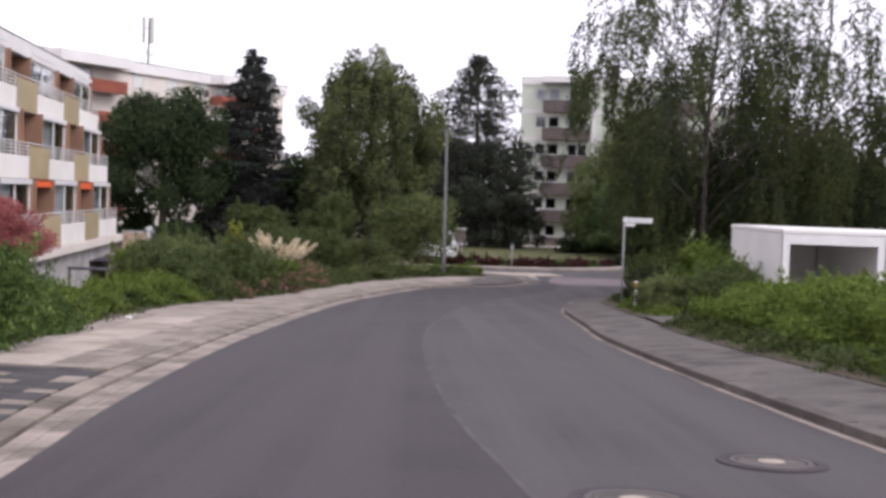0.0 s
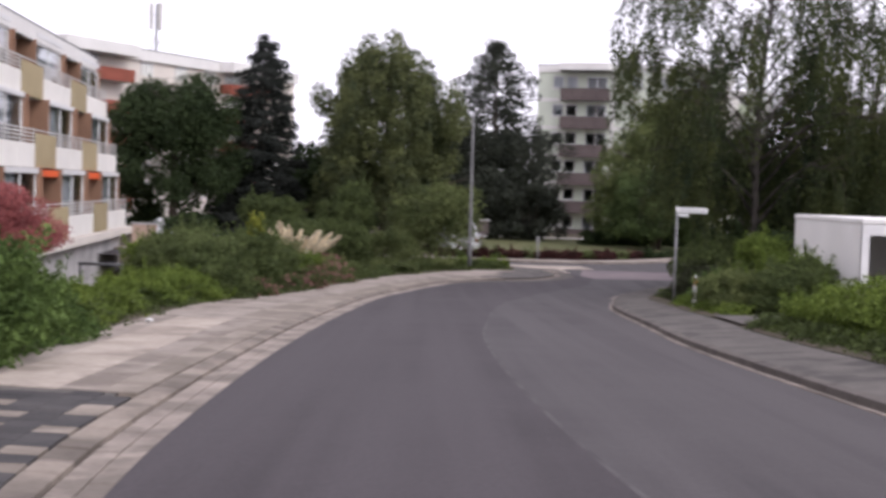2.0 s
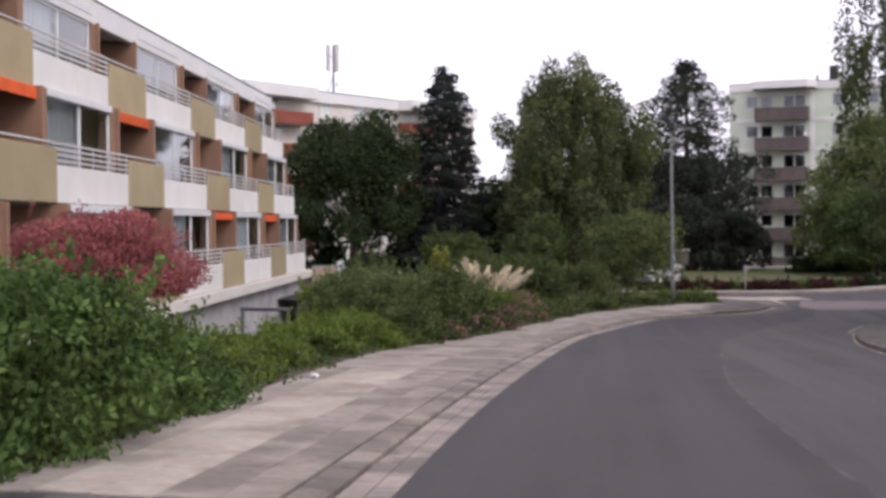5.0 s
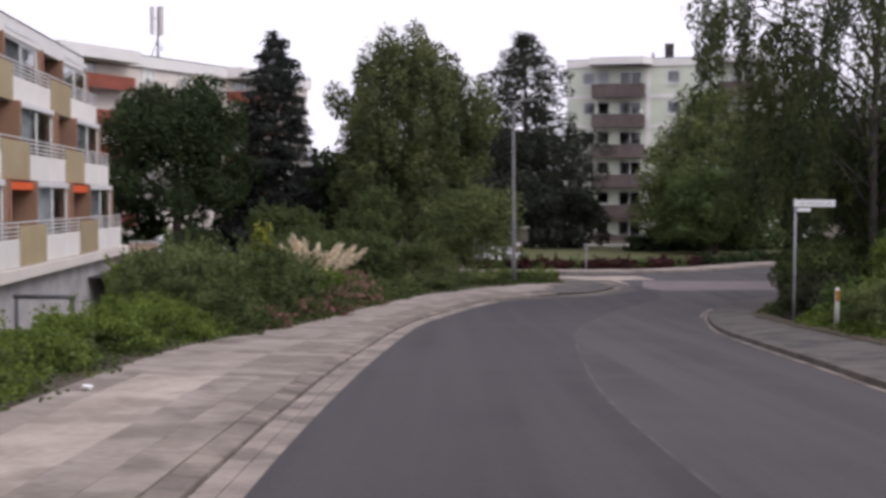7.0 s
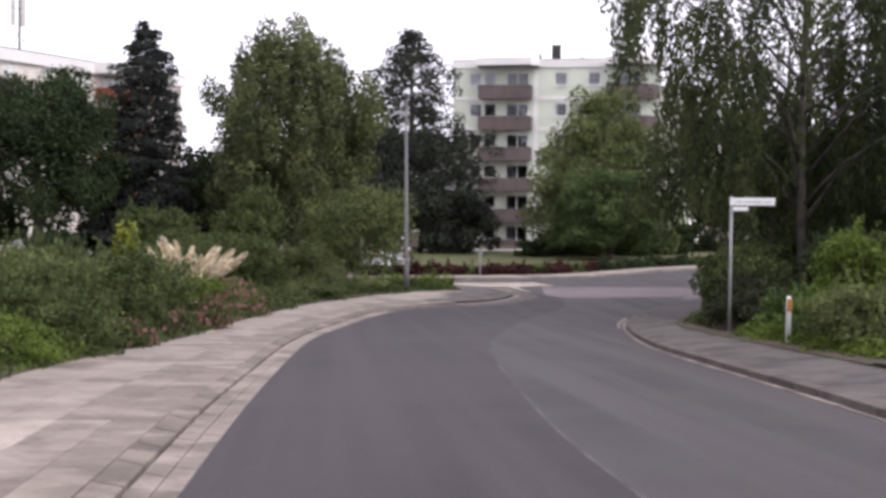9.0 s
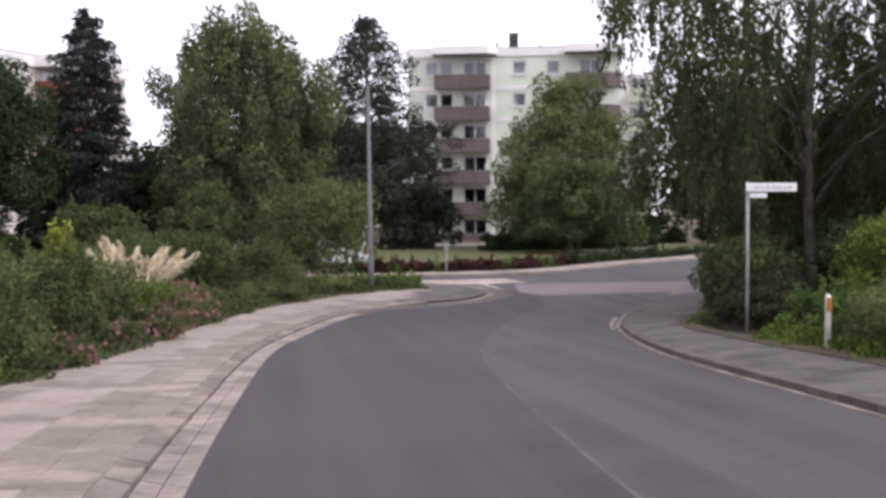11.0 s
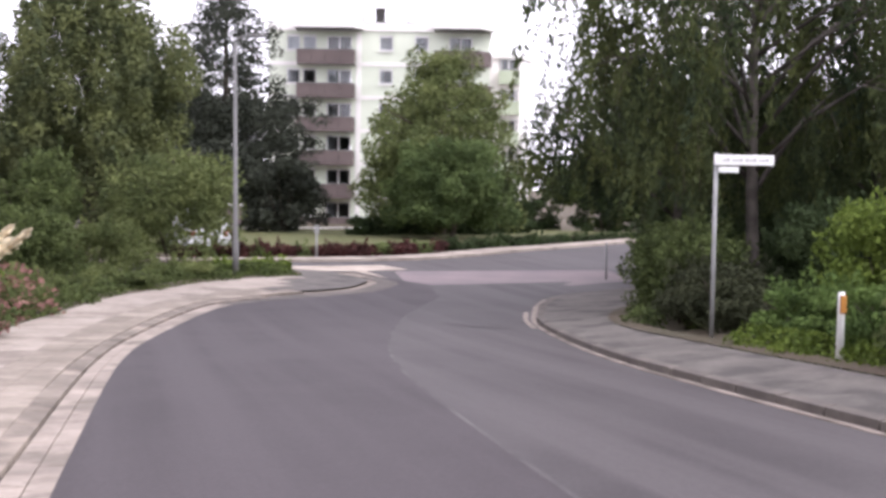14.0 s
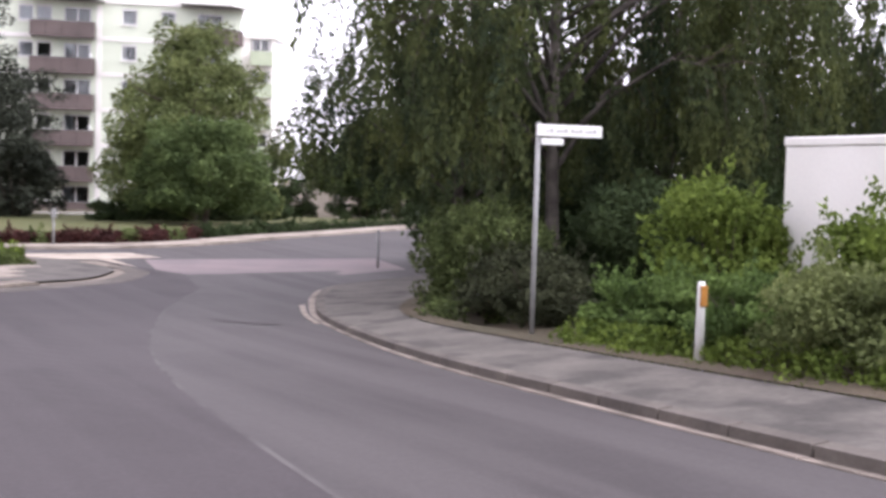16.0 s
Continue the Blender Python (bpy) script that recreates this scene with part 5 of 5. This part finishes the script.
# ---- planting beside the pale pavement ----
G_L = "shrubs along the pale pavement"
rngp = random.Random(9)
for i, (x, y, w, d, h, mat, leaf, n, lab) in enumerate([
        (-6.9, 17.7, 3.0, 3.6, 1.85, "leaf_deep", 0.09, 5600, "dense dark green shrub at the pavement edge"),
        (-7.0, 14.6, 3.2, 3.8, 1.6, "leaf_deep", 0.09, 5600, "dense green shrub at the pavement edge"),
        (-7.6, 10.5, 4.0, 6.0, 1.6, "leaf_deep", 0.1, 3600, "dense green shrub at the pavement edge"),
        (-6.9, 20.6, 2.0, 3.0, 1.35, "leaf_deep", 0.085, 4600, "dense dark green shrub at the pavement edge"),
        (-10.2, 18.5, 3.6, 5.0, 2.0, "leaf_deep", 0.1, 4600, "dense green shrub behind the front row"),
        (-7.8, 24.8, 2.8, 3.8, 0.8, "leaf_light", 0.085, 4600, "low light green ground cover shrub"),
        (-7.9, 28.0, 2.9, 4.2, 0.7, "leaf_light", 0.085, 4600, "low light green ground cover shrub"),
        (-7.7, 31.4, 2.9, 4.0, 0.85, "leaf_light", 0.085, 4600, "low light green ground cover shrub"),
        (-7.4, 34.4, 3.0, 3.8, 1.05, "leaf_light", 0.085, 4600, "light green shrub at the pavement edge"),
        (-6.9, 37.2, 3.0, 3.6, 1.5, "leaf_mid", 0.09, 5200, "green shrub at the pavement edge"),
        (-7.9, 39.6, 3.4, 4.0, 2.0, "leaf_sage", 0.1, 5600, "tall grey green shrub"),
        (-6.9, 42.4, 3.2, 3.8, 2.3, "leaf_mid", 0.1, 5600, "tall green shrub in the bed"),
        (-6.6, 45.6, 3.4, 3.8, 2.0, "leaf_sage", 0.1, 5200, "tall grey green shrub"),
        (-9.6, 45.5, 3.4, 4.6, 2.3, "leaf_sage", 0.12, 5000, "tall grey green shrub"),
        (-10.2, 51.0, 4.0, 4.6, 2.6, "leaf_mid", 0.13, 4600, "tall green shrub in the bed"),
        (-11.6, 52.5, 3.0, 3.4, 2.5, "leaf_dark", 0.12, 3600, "dark green shrub below the long block"),
        (-13.2, 60.0, 3.8, 3.6, 2.6, "leaf_mid", 0.12, 3600, "green shrub below the long block"),
        (-6.0, 48.6, 3.0, 3.0, 1.5, "leaf_light", 0.11, 3600, "green shrub beside the pampas grass"),
        (-11.5, 51.5, 4.0, 4.5, 2.3, "leaf_light", 0.13, 4000, "tall light green shrub"),
        (-4.3, 55.0, 2.8, 3.4, 0.9, "leaf_olive", 0.1, 3400, "low green shrub in the corner bed"),
        (-2.5, 58.6, 3.0, 3.2, 0.8, "leaf_olive", 0.1, 3400, "low green shrub in the corner bed"),
        (-0.7, 61.8, 3.0, 2.8, 0.75, "leaf_olive", 0.1, 3200, "low green shrub in the corner bed"),
        (1.4, 64.2, 3.0, 2.4, 0.75, "leaf_light", 0.1, 3200, "low trimmed shrub at the tip of the bed"),
        (2.6, 65.2, 1.9, 1.8, 0.6, "leaf_light", 0.1, 2000, "low trimmed shrub at the tip of the bed"),
        (-3.4, 66.3, 4.6, 3.0, 1.9, "leaf_olive", 0.13, 3200, "olive green shrub before the tall bushes"),
        (-8.4, 66.5, 5.0, 3.6, 2.6, "leaf_mid", 0.14, 3200, "green shrub before the tall bushes"),
        (-7.6, 57.0, 4.4, 4.4, 2.4, "leaf_mid", 0.13, 3200, "green shrub in the corner bed"),
        (-5.4, 62.5, 4.4, 4.4, 2.6, "leaf_mid", 0.14, 3200, "green shrub in the corner bed"),
]):
    shrub("shrub", x, y, w, d, h, M[mat], lab, n=int(n * 2.9), leaf=leaf * 0.86, seed=100 + i, count=40, lump=0.3, group=G_L, turn=rngp.uniform(0, 30))
shrub("round_bush", -0.5, 70.0, 7.0, 5.2, 4.8, M["leaf_olive"], "large round olive green bush near the lamp", "bush", 16000, 0.14, 131, 50, 0.26)
shrub("bush", -5.6, 72.0, 4.6, 4.2, 4.4, M["leaf_mid"], "tall green bush under the trees", "bush", 11000, 0.15, 132, 18, 0.36)
shrub("bush", -10.0, 74.0, 5.0, 4.2, 3.8, M["leaf_mid"], "green bush under the trees", "bush", 11000, 0.15, 133, 18, 0.36)
shrub("bush", -15.5, 78.0, 5.0, 4.2, 2.6, M["leaf_dark"], "dark bush under the trees", "bush", 9000, 0.15, 134, 16, 0.36)
shrub("smoke_bush", -7.85, 21.7, 2.5, 2.5, 1.15, M["leaf_red"], "round dusky red smoke bush", "bush", 56000, 0.042, 140, 46, 0.4, z=0.58, tips=300)
shrub("undergrowth", -8.1, 21.6, 3.2, 3.4, 2.0, M["leaf_deep"], "green lower growth under the red bush", "bush", 6000, 0.08, 141, 22, 0.38)
shrub("rose_bush", -5.1, 45.6, 1.9, 3.0, 1.0, M["leaf_mid"], "rose bush with faded pink blossoms", "bush", 2400, 0.09, 142, 10, 0.42, flowers=(M["flower_pink"], 620))
shrub("rose_bush", -5.5, 42.4, 1.9, 2.6, 0.8, M["leaf_mid"], "rose bush with faded pink blossoms", "bush", 2400, 0.09, 143, 10, 0.42, flowers=(M["flower_pink"], 420))
shrub("rose_bush", -5.9, 39.0, 1.9, 2.6, 0.7, M["leaf_mid"], "rose bush with faded pink blossoms", "bush", 2400, 0.09, 144, 10, 0.42, flowers=(M["flower_pink"], 300))
shrub("rose_bush", -4.7, 50.2, 2.0, 3.4, 1.25, M["leaf_olive"], "tall rose bush with many faded pink blossoms", "bush", 4200, 0.09, 147, 18, 0.36, flowers=(M["flower_pink"], 1100))
shrub("golden_shrub", -6.6, 43.6, 0.8, 0.8, 3.0, M["leaf_yellow"], "slender yellow green shrub", "shrub", 1400, 0.13, 145, 10, 0.4)
shrub("thuja", -14.2, 70.0, 1.7, 1.7, 4.4, M["leaf_dark"], "dark columnar thuja by the block", "bush", 3000, 0.16, 146, 16, 0.45)


def pampas(x, y):
    rng = np.random.default_rng(5)
    p = empty("pampas_grass", pose(x, y, land(x, y)), "pampas grass with cream feather plumes", "grass")
    n = 700
    a, r = rng.uniform(0, 6.28, n), rng.uniform(0.1, 1.0, n)
    t = rng.uniform(0.1, 1, n)
    c = np.stack([np.cos(a) * r * t * 1.1, np.sin(a) * r * t * 1.1, 1.5 * t - 0.7 * r * t * t], 1)
    d = np.stack([np.cos(a) * r, np.sin(a) * r, 1.3 - 1.2 * r * t], 1)
    part("blades", leaf_mesh("blades", c, d, 0.5 * rng.uniform(0.7, 1.3, n), M["grass_blade"], rng, 0.08), M["grass_blade"], p)
    for i in range(14):
        a, tilt = 6.28 * i / 14 + rng.uniform(-0.2, 0.2), rng.uniform(0.3, 1.45)
        h = rng.uniform(2.2, 2.75)
        dx, dy = math.cos(a) * tilt, math.sin(a) * tilt
        m = 260
        t = rng.uniform(0, 1, m)
        wid = 0.065 * np.sin(np.pi * np.clip(t * 0.9 + 0.1, 0, 1)) + 0.02
        s = 0.58 + 0.45 * t
        pc = np.stack([dx * h * 0.62 * s + rng.normal(0, 1, m) * wid, dy * h * 0.62 * s + rng.normal(0, 1, m) * wid, h * s * (1 - 0.18 * tilt * s)], 1)
        pd = np.stack([dx + rng.normal(0, 0.35, m), dy + rng.normal(0, 0.35, m), 1 + rng.normal(0, 0.3, m)], 1)
        plume = part("plume", leaf_mesh("plume", pc, pd, 0.2 * rng.uniform(0.6, 1.3, m), M["plume"], rng, 0.3), M["plume"], p)
        part("stalk", tube([(0.05 * dx, 0.05 * dy, 0.0), (dx * h * 0.3, dy * h * 0.3, h * 0.5), (dx * h * 0.62, dy * h * 0.62, h * (1 - 0.18 * tilt))], [0.012, 0.01, 0.004], 5), M["plume"], p)


pampas(-6.3, 51.6)

# ---- planting beside the grey pavement ----
tagged(part("driveway", patch([(5.75, 28.6), (8.5, 28.9), (16, 30.0), (16, 33.9), (10.0, 33.9), (7.4, 32.6), (6.0, 32.4)], 0.285), M["pavement_grey"]), "short grey driveway leading to the garages", "driveway", kind="structure")
G_R = "shrubs behind the grey pavement"
for i, (x, y, w, d, h, mat, leaf, n, lab) in enumerate([
        (7.7, 15.5, 3.6, 5.0, 1.35, "leaf_light", 0.085, 5200, "thick bright green hedge shrub"),
        (7.5, 19.8, 3.6, 5.2, 1.35, "leaf_light", 0.085, 5400, "thick bright green hedge shrub"),
        (7.3, 24.0, 3.5, 5.2, 1.3, "leaf_light", 0.085, 5400, "thick bright green hedge shrub"),
        (7.3, 26.6, 3.2, 3.4, 1.2, "leaf_light", 0.085, 4800, "thick bright green hedge shrub"),
        (10.2, 21.0, 3.8, 7.0, 1.6, "leaf_light", 0.1, 4800, "thick bright green hedge shrub"),
        (10.0, 26.0, 3.4, 4.6, 1.4, "leaf_light", 0.1, 4200, "thick bright green hedge shrub"),
        (8.5, 34.2, 2.8, 3.0, 1.3, "leaf_mid", 0.085, 4800, "green shrub beside the garage"),
        (7.6, 35.3, 2.8, 3.2, 1.2, "leaf_olive", 0.08, 5200, "green shrub near the marker post"),
        (7.9, 37.6, 2.4, 3.0, 1.0, "leaf_deep", 0.08, 4800, "low green shrub near the marker post"),
        (7.9, 39.7, 2.2, 2.6, 0.95, "leaf_deep", 0.08, 4800, "low green shrub near the street sign"),
        (9.5, 40.2, 2.6, 2.8, 2.3, "leaf_light", 0.1, 5200, "tall bright green bush by the garage"),
        (9.2, 36.6, 2.2, 3.2, 1.7, "leaf_light", 0.1, 4400, "bright green bush by the garage wall"),
        (8.9, 34.4, 1.8, 2.4, 1.6, "leaf_mid", 0.09, 3800, "green bush by the garage wall"),
        (8.5, 43.8, 2.5, 3.2, 1.25, "leaf_dull", 0.08, 5600, "dense dull grey green shrub at the street corner"),
        (9.0, 46.3, 2.8, 3.4, 2.3, "leaf_mid", 0.1, 5600, "dense green shrub at the street corner"),
        (10.4, 48.8, 3.4, 4.0, 2.5, "leaf_mid", 0.1, 5600, "dense green shrub at the street corner"),
        (12.4, 51.4, 3.6, 3.8, 2.6, "leaf_dark", 0.12, 4600, "dense green shrub at the street corner"),
        # the birches' shade is put into these shrubs' dark leaf colour
        (11.0, 43.8, 3.6, 4.6, 2.6, "leaf_dark", 0.12, 4800, "shrub under the birches with shade in its leaf colour"),
        (13.8, 45.5, 4.4, 4.6, 3.2, "leaf_dark", 0.14, 4400, "shrub under the birches with shade in its leaf colour"),
        (17.5, 46.0, 5.0, 4.6, 3.6, "leaf_dark", 0.16, 4000, "shrub under the birches with shade in its leaf colour"),
        (15.5, 53.5, 5.0, 4.6, 3.4, "leaf_dark", 0.16, 4000, "shrub under the birches with shade in its leaf colour"),
        (22.0, 45.0, 5.4, 4.6, 3.8, "leaf_dark", 0.16, 4000, "shrub under the birches with shade in its leaf colour"),
]):
    shrub("shrub", x, y, w, d, h, M[mat], lab, n=int(n * 2.5), leaf=leaf * 0.95, seed=200 + i, count=40, lump=0.3, group=G_R, turn=rngp.uniform(-15, 15))


def far_hedge():
    rng = np.random.default_rng(77)
    line = smooth([(0.0, 73.7), (2.4, 73.9), (4.6, 74.2), (8.6, 75.0), (11.2, 77.2), (15.6, 82.2), (21.6, 87.8), (40, 106)], 6)
    for i in range(0, 40, 1):
        a = line[i]
        mat = "leaf_barberry" if i < 26 and i % 5 != 3 else "leaf_dark" if i > 25 else "leaf_sage"
        lab = "low reddish barberry hedge along the street" if mat == "leaf_barberry" else "low green hedge along the street"
        d = (line[i + 1] - a).length
        shrub("hedge", a.x, a.y, 1.3, d * 1.5 + 0.5, 0.68 + 0.12 * rng.uniform(), M[mat], lab, "hedge", 900, 0.13, 300 + i, 8, 0.5, group="low hedge along the far street", turn=math.degrees(math.atan2(-(line[i + 1] - a).x, (line[i + 1] - a).y)))


far_hedge()
lw = empty("low_wall", pose(2.6, 99.0, -2.5, 0, 0, 2), "long low wall with a pale top edge before the tower", "wall")
part("wall", box(0, 11, 0, 0.25, -0.2, 0.62), M["dark_brown"], lw)
part("coping", box(-0.05, 11.05, -0.06, 0.31, 0.62, 0.74, bev=0.01), M["white_wall"], lw)


def ground_cover(name, inner, outer, lo, hi, n, y0, y1, mat, seed, label, tall=0.42):
    """Small leaves and weeds that spill over the pavement's edge."""
    rng = np.random.default_rng(seed)
    a, b = np.array([tuple(p) for p in inner]), np.array([tuple(p) for p in outer])
    ok = np.where((a[:-1, 1] > y0) & (a[:-1, 1] < y1))[0]
    i, t = rng.choice(ok, n), rng.uniform(0, 1, (n, 1))
    f = lo + (hi - lo) * rng.beta(1.6, 1.4, (n, 1))
    wav = 0.06 * np.sin(1.7 * a[i, 1:] + 2) + 0.05 * np.sin(4.1 * a[i, 1:])
    p = (a[i] * (1 - t) + a[i + 1] * t) * (1 - f - wav) + (b[i] * (1 - t) + b[i + 1] * t) * (f + wav)
    edge = np.clip((f[:, 0] - lo) / (hi - lo) * 2, 0.15, 1)
    z = np.array([gz(v) for v in p[:, 1]]) + 0.12 + rng.uniform(0, tall, n) * edge
    d = rng.normal(size=(n, 3))
    d[:, 2] += 0.5
    tagged(part(name, leaf_mesh(name, np.column_stack([p, z]), d, 0.085 * rng.uniform(0.6, 1.4, n), M[mat], rng), M[mat]), label, "ground cover", kind="stuff")


ground_cover("ground_cover", KERB_R, HEDGE_R, 0.97, 1.7, 8500, 12, 28.6, "leaf_mid", 1, "low weeds along the grey pavement's edge")
ground_cover("ground_cover", KERB_R, HEDGE_R, 1.05, 1.7, 4500, 32.8, 40.2, "leaf_light", 3, "low weeds beside the marker post")
ground_cover("ground_cover", KERB_R, HEDGE_R, 1.1, 1.7, 2500, 44.5, 53, "leaf_mid", 4, "low weeds beside the street corner")
ground_cover("ground_cover", KERB_L, HEDGE_L, 0.98, 1.55, 17000, 8, 61, "leaf_mid", 2, "low weeds along the pale pavement's edge")

ground_cover("ground_cover", KERB_L, HEDGE_L, 0.86, 1.5, 17000, 8, 23, "leaf_deep", 5, "low leafy growth under the front shrubs", 0.8)


def woods():
    """Far trees all round, which close the view."""
    rng = np.random.default_rng(5)
    bl = []
    for i in range(150):
        a = 2 * math.pi * i / 150 + rng.uniform(-0.02, 0.02)
        R = rng.uniform(190, 240)
        r = rng.uniform(6, 9)
        bl.append((R * math.cos(a), 60 + R * math.sin(a), rng.uniform(0, 2.5), r, r, rng.uniform(5, 8)))
    c, u = blob_points(rng, bl, 26000)
    tagged(part("far_woods", leaf_mesh("far_woods", c, u + rng.normal(size=u.shape) * 0.02, 1.6 * rng.uniform(0.6, 1.4, 26000), M["leaf_dark"], rng, 0.8), M["leaf_dark"]), "far dark woods closing the view", "woods", kind="stuff")


woods()

# ---- pieces of the pavement ----
def course(name, parent, inner, outer, f0, f1, length, mat, rises, y0, y1, most, gap=0.005, thick=0.08, seed=1, other=None, share=0.13):
    """Stones laid between two lines that run side by side, each cut to the bend."""
    rng = random.Random(seed)
    mid = lerp(inner, outer, (f0 + f1) / 2)
    marks, d = [0.0], 0.0
    for a, b in zip(mid, mid[1:]):
        d += (b - a).length
        marks.append(d)

    def at(line, s):
        i = min(max(np.searchsorted(marks, s) - 1, 0), len(marks) - 2)
        return line[i].lerp(line[i + 1], (s - marks[i]) / max(marks[i + 1] - marks[i], 1e-6))

    near, far = lerp(inner, outer, f0), lerp(inner, outer, f1)
    s, count = rng.uniform(0, length * 0.5), 0
    while s + length < d and count < most:
        a, b, c, e = at(near, s + gap), at(near, s + length - gap), at(far, s + length - gap), at(far, s + gap)
        s += length
        if not y0 <= a.y < y1:
            continue
        o = (a + b + c + e) / 4
        lift, tip = rng.uniform(-0.002, 0.002), rng.uniform(-0.0015, 0.0015)
        corners = [(p - o).lerp(Vector((0, 0)), gap * 2) for p in (a, b, c, e)]
        hs = [gz(p.y) - gz(o.y) + r + lift + t for p, r, t in zip((a, b, c, e), (rises[0], rises[0], rises[1], rises[1]), (tip, -tip, tip, -tip))]
        bm = bmesh.new()
        low = [bm.verts.new((p.x, p.y, h - thick)) for p, h in zip(corners, hs)]
        edge = [bm.verts.new((p.x, p.y, h - 0.006)) for p, h in zip(corners, hs)]
        top = [bm.verts.new((p.x * 0.985, p.y * 0.985, h)) for p, h in zip(corners, hs)]
        bm.faces.new(top)
        for r0, r1 in ((low, edge), (edge, top)):
            for k in range(4):
                bm.faces.new((r0[k], r0[(k + 1) % 4], r1[(k + 1) % 4], r1[k]))
        bmesh.ops.recalc_face_normals(bm, faces=bm.faces)
        ob = part(name, bm, M[other if other and rng.random() < share else mat], parent)
        ob.location = (o.x, o.y, gz(o.y))
        count += 1


course("gutter_stone", gutter_bed, ASPHALT_L, KERB_L, 0.0, 0.215, 0.5, "gutter", (0.004, 0.0), 4, 54, 130, seed=1)
course("gutter_stone", gutter_bed, ASPHALT_L, KERB_L, 0.225, 0.44, 0.5, "gutter", (0.0, 0.006), 4, 54, 130, seed=2)
course("kerb_stone", gutter_bed, ASPHALT_L, KERB_L, 0.46, 0.745, 1.0, "kerb", (0.04, 0.058), 4, 55.5, 70, 0.008, 0.15, seed=3)
course("slab", pavement_l, KERB_L, HEDGE_L, -0.1, 0.1, 0.72, "slab_dirty", (0.066, 0.075), 15.0, 57.0, 74, 0.003, seed=9)
for j in range(4):
    f = 0.102 + 0.2245 * j
    rise = (0.075 + 0.01 * j, 0.085 + 0.01 * j)
    course("slab", pavement_l, KERB_L, HEDGE_L, f, f + 0.223, 0.72, "slab_worn" if j in (0, 3) else "slab", rise, 15.0, 27.0, 30, 0.003, seed=10 + j)
    course("slab", pavement_l, KERB_L, HEDGE_L, f, f + 0.223, 0.72, "slab_dirty" if j == 0 else "slab_worn", rise, 27.0, 57.5 + 1.5 * j, 60, 0.003, seed=10 + j)
for j in range(7):
    course("paving_stone", pavement_l, KERB_L, HEDGE_L, -0.1 + 0.157 * j, -0.1 + 0.157 * j + 0.155, 0.34, "dark_pave", (0.062 + 0.0063 * j, 0.0683 + 0.0063 * j), 4.5, 15.0, 36, 0.003, seed=20 + j, other="slab_dirty")
kerb_r = tagged(part("kerb", strip([lerp(KERB_R, HEDGE_R, -0.1), lerp(KERB_R, HEDGE_R, 0.0), lerp(KERB_R, HEDGE_R, 0.1)], [-0.02, -0.02, 0.1]), M["joint"]), "dark kerb with a pale gutter row", "kerb", kind="structure")
course("kerb_stone", kerb_r, KERB_R, HEDGE_R, 0.0, 0.1, 1.0, "kerb_dark", (0.105, 0.125), 4, 63, 80, 0.008, 0.2, seed=31)
course("gutter_stone", kerb_r, KERB_R, HEDGE_R, -0.08, -0.005, 0.6, "gutter", (0.014, 0.01), 4, 63, 110, seed=32)
course("gutter_stone", gutter_bed, ASPHALT_L, KERB_L, 0.0, 0.68, 0.6, "kerb_dark", (0.006, 0.012), 54, 63, 30, seed=4)
course("nose_stone", kerb_r, KERB_R, HEDGE_R, -0.19, -0.118, 0.7, "gutter", (0.012, 0.016), 46.0, 50.5, 8, seed=33)
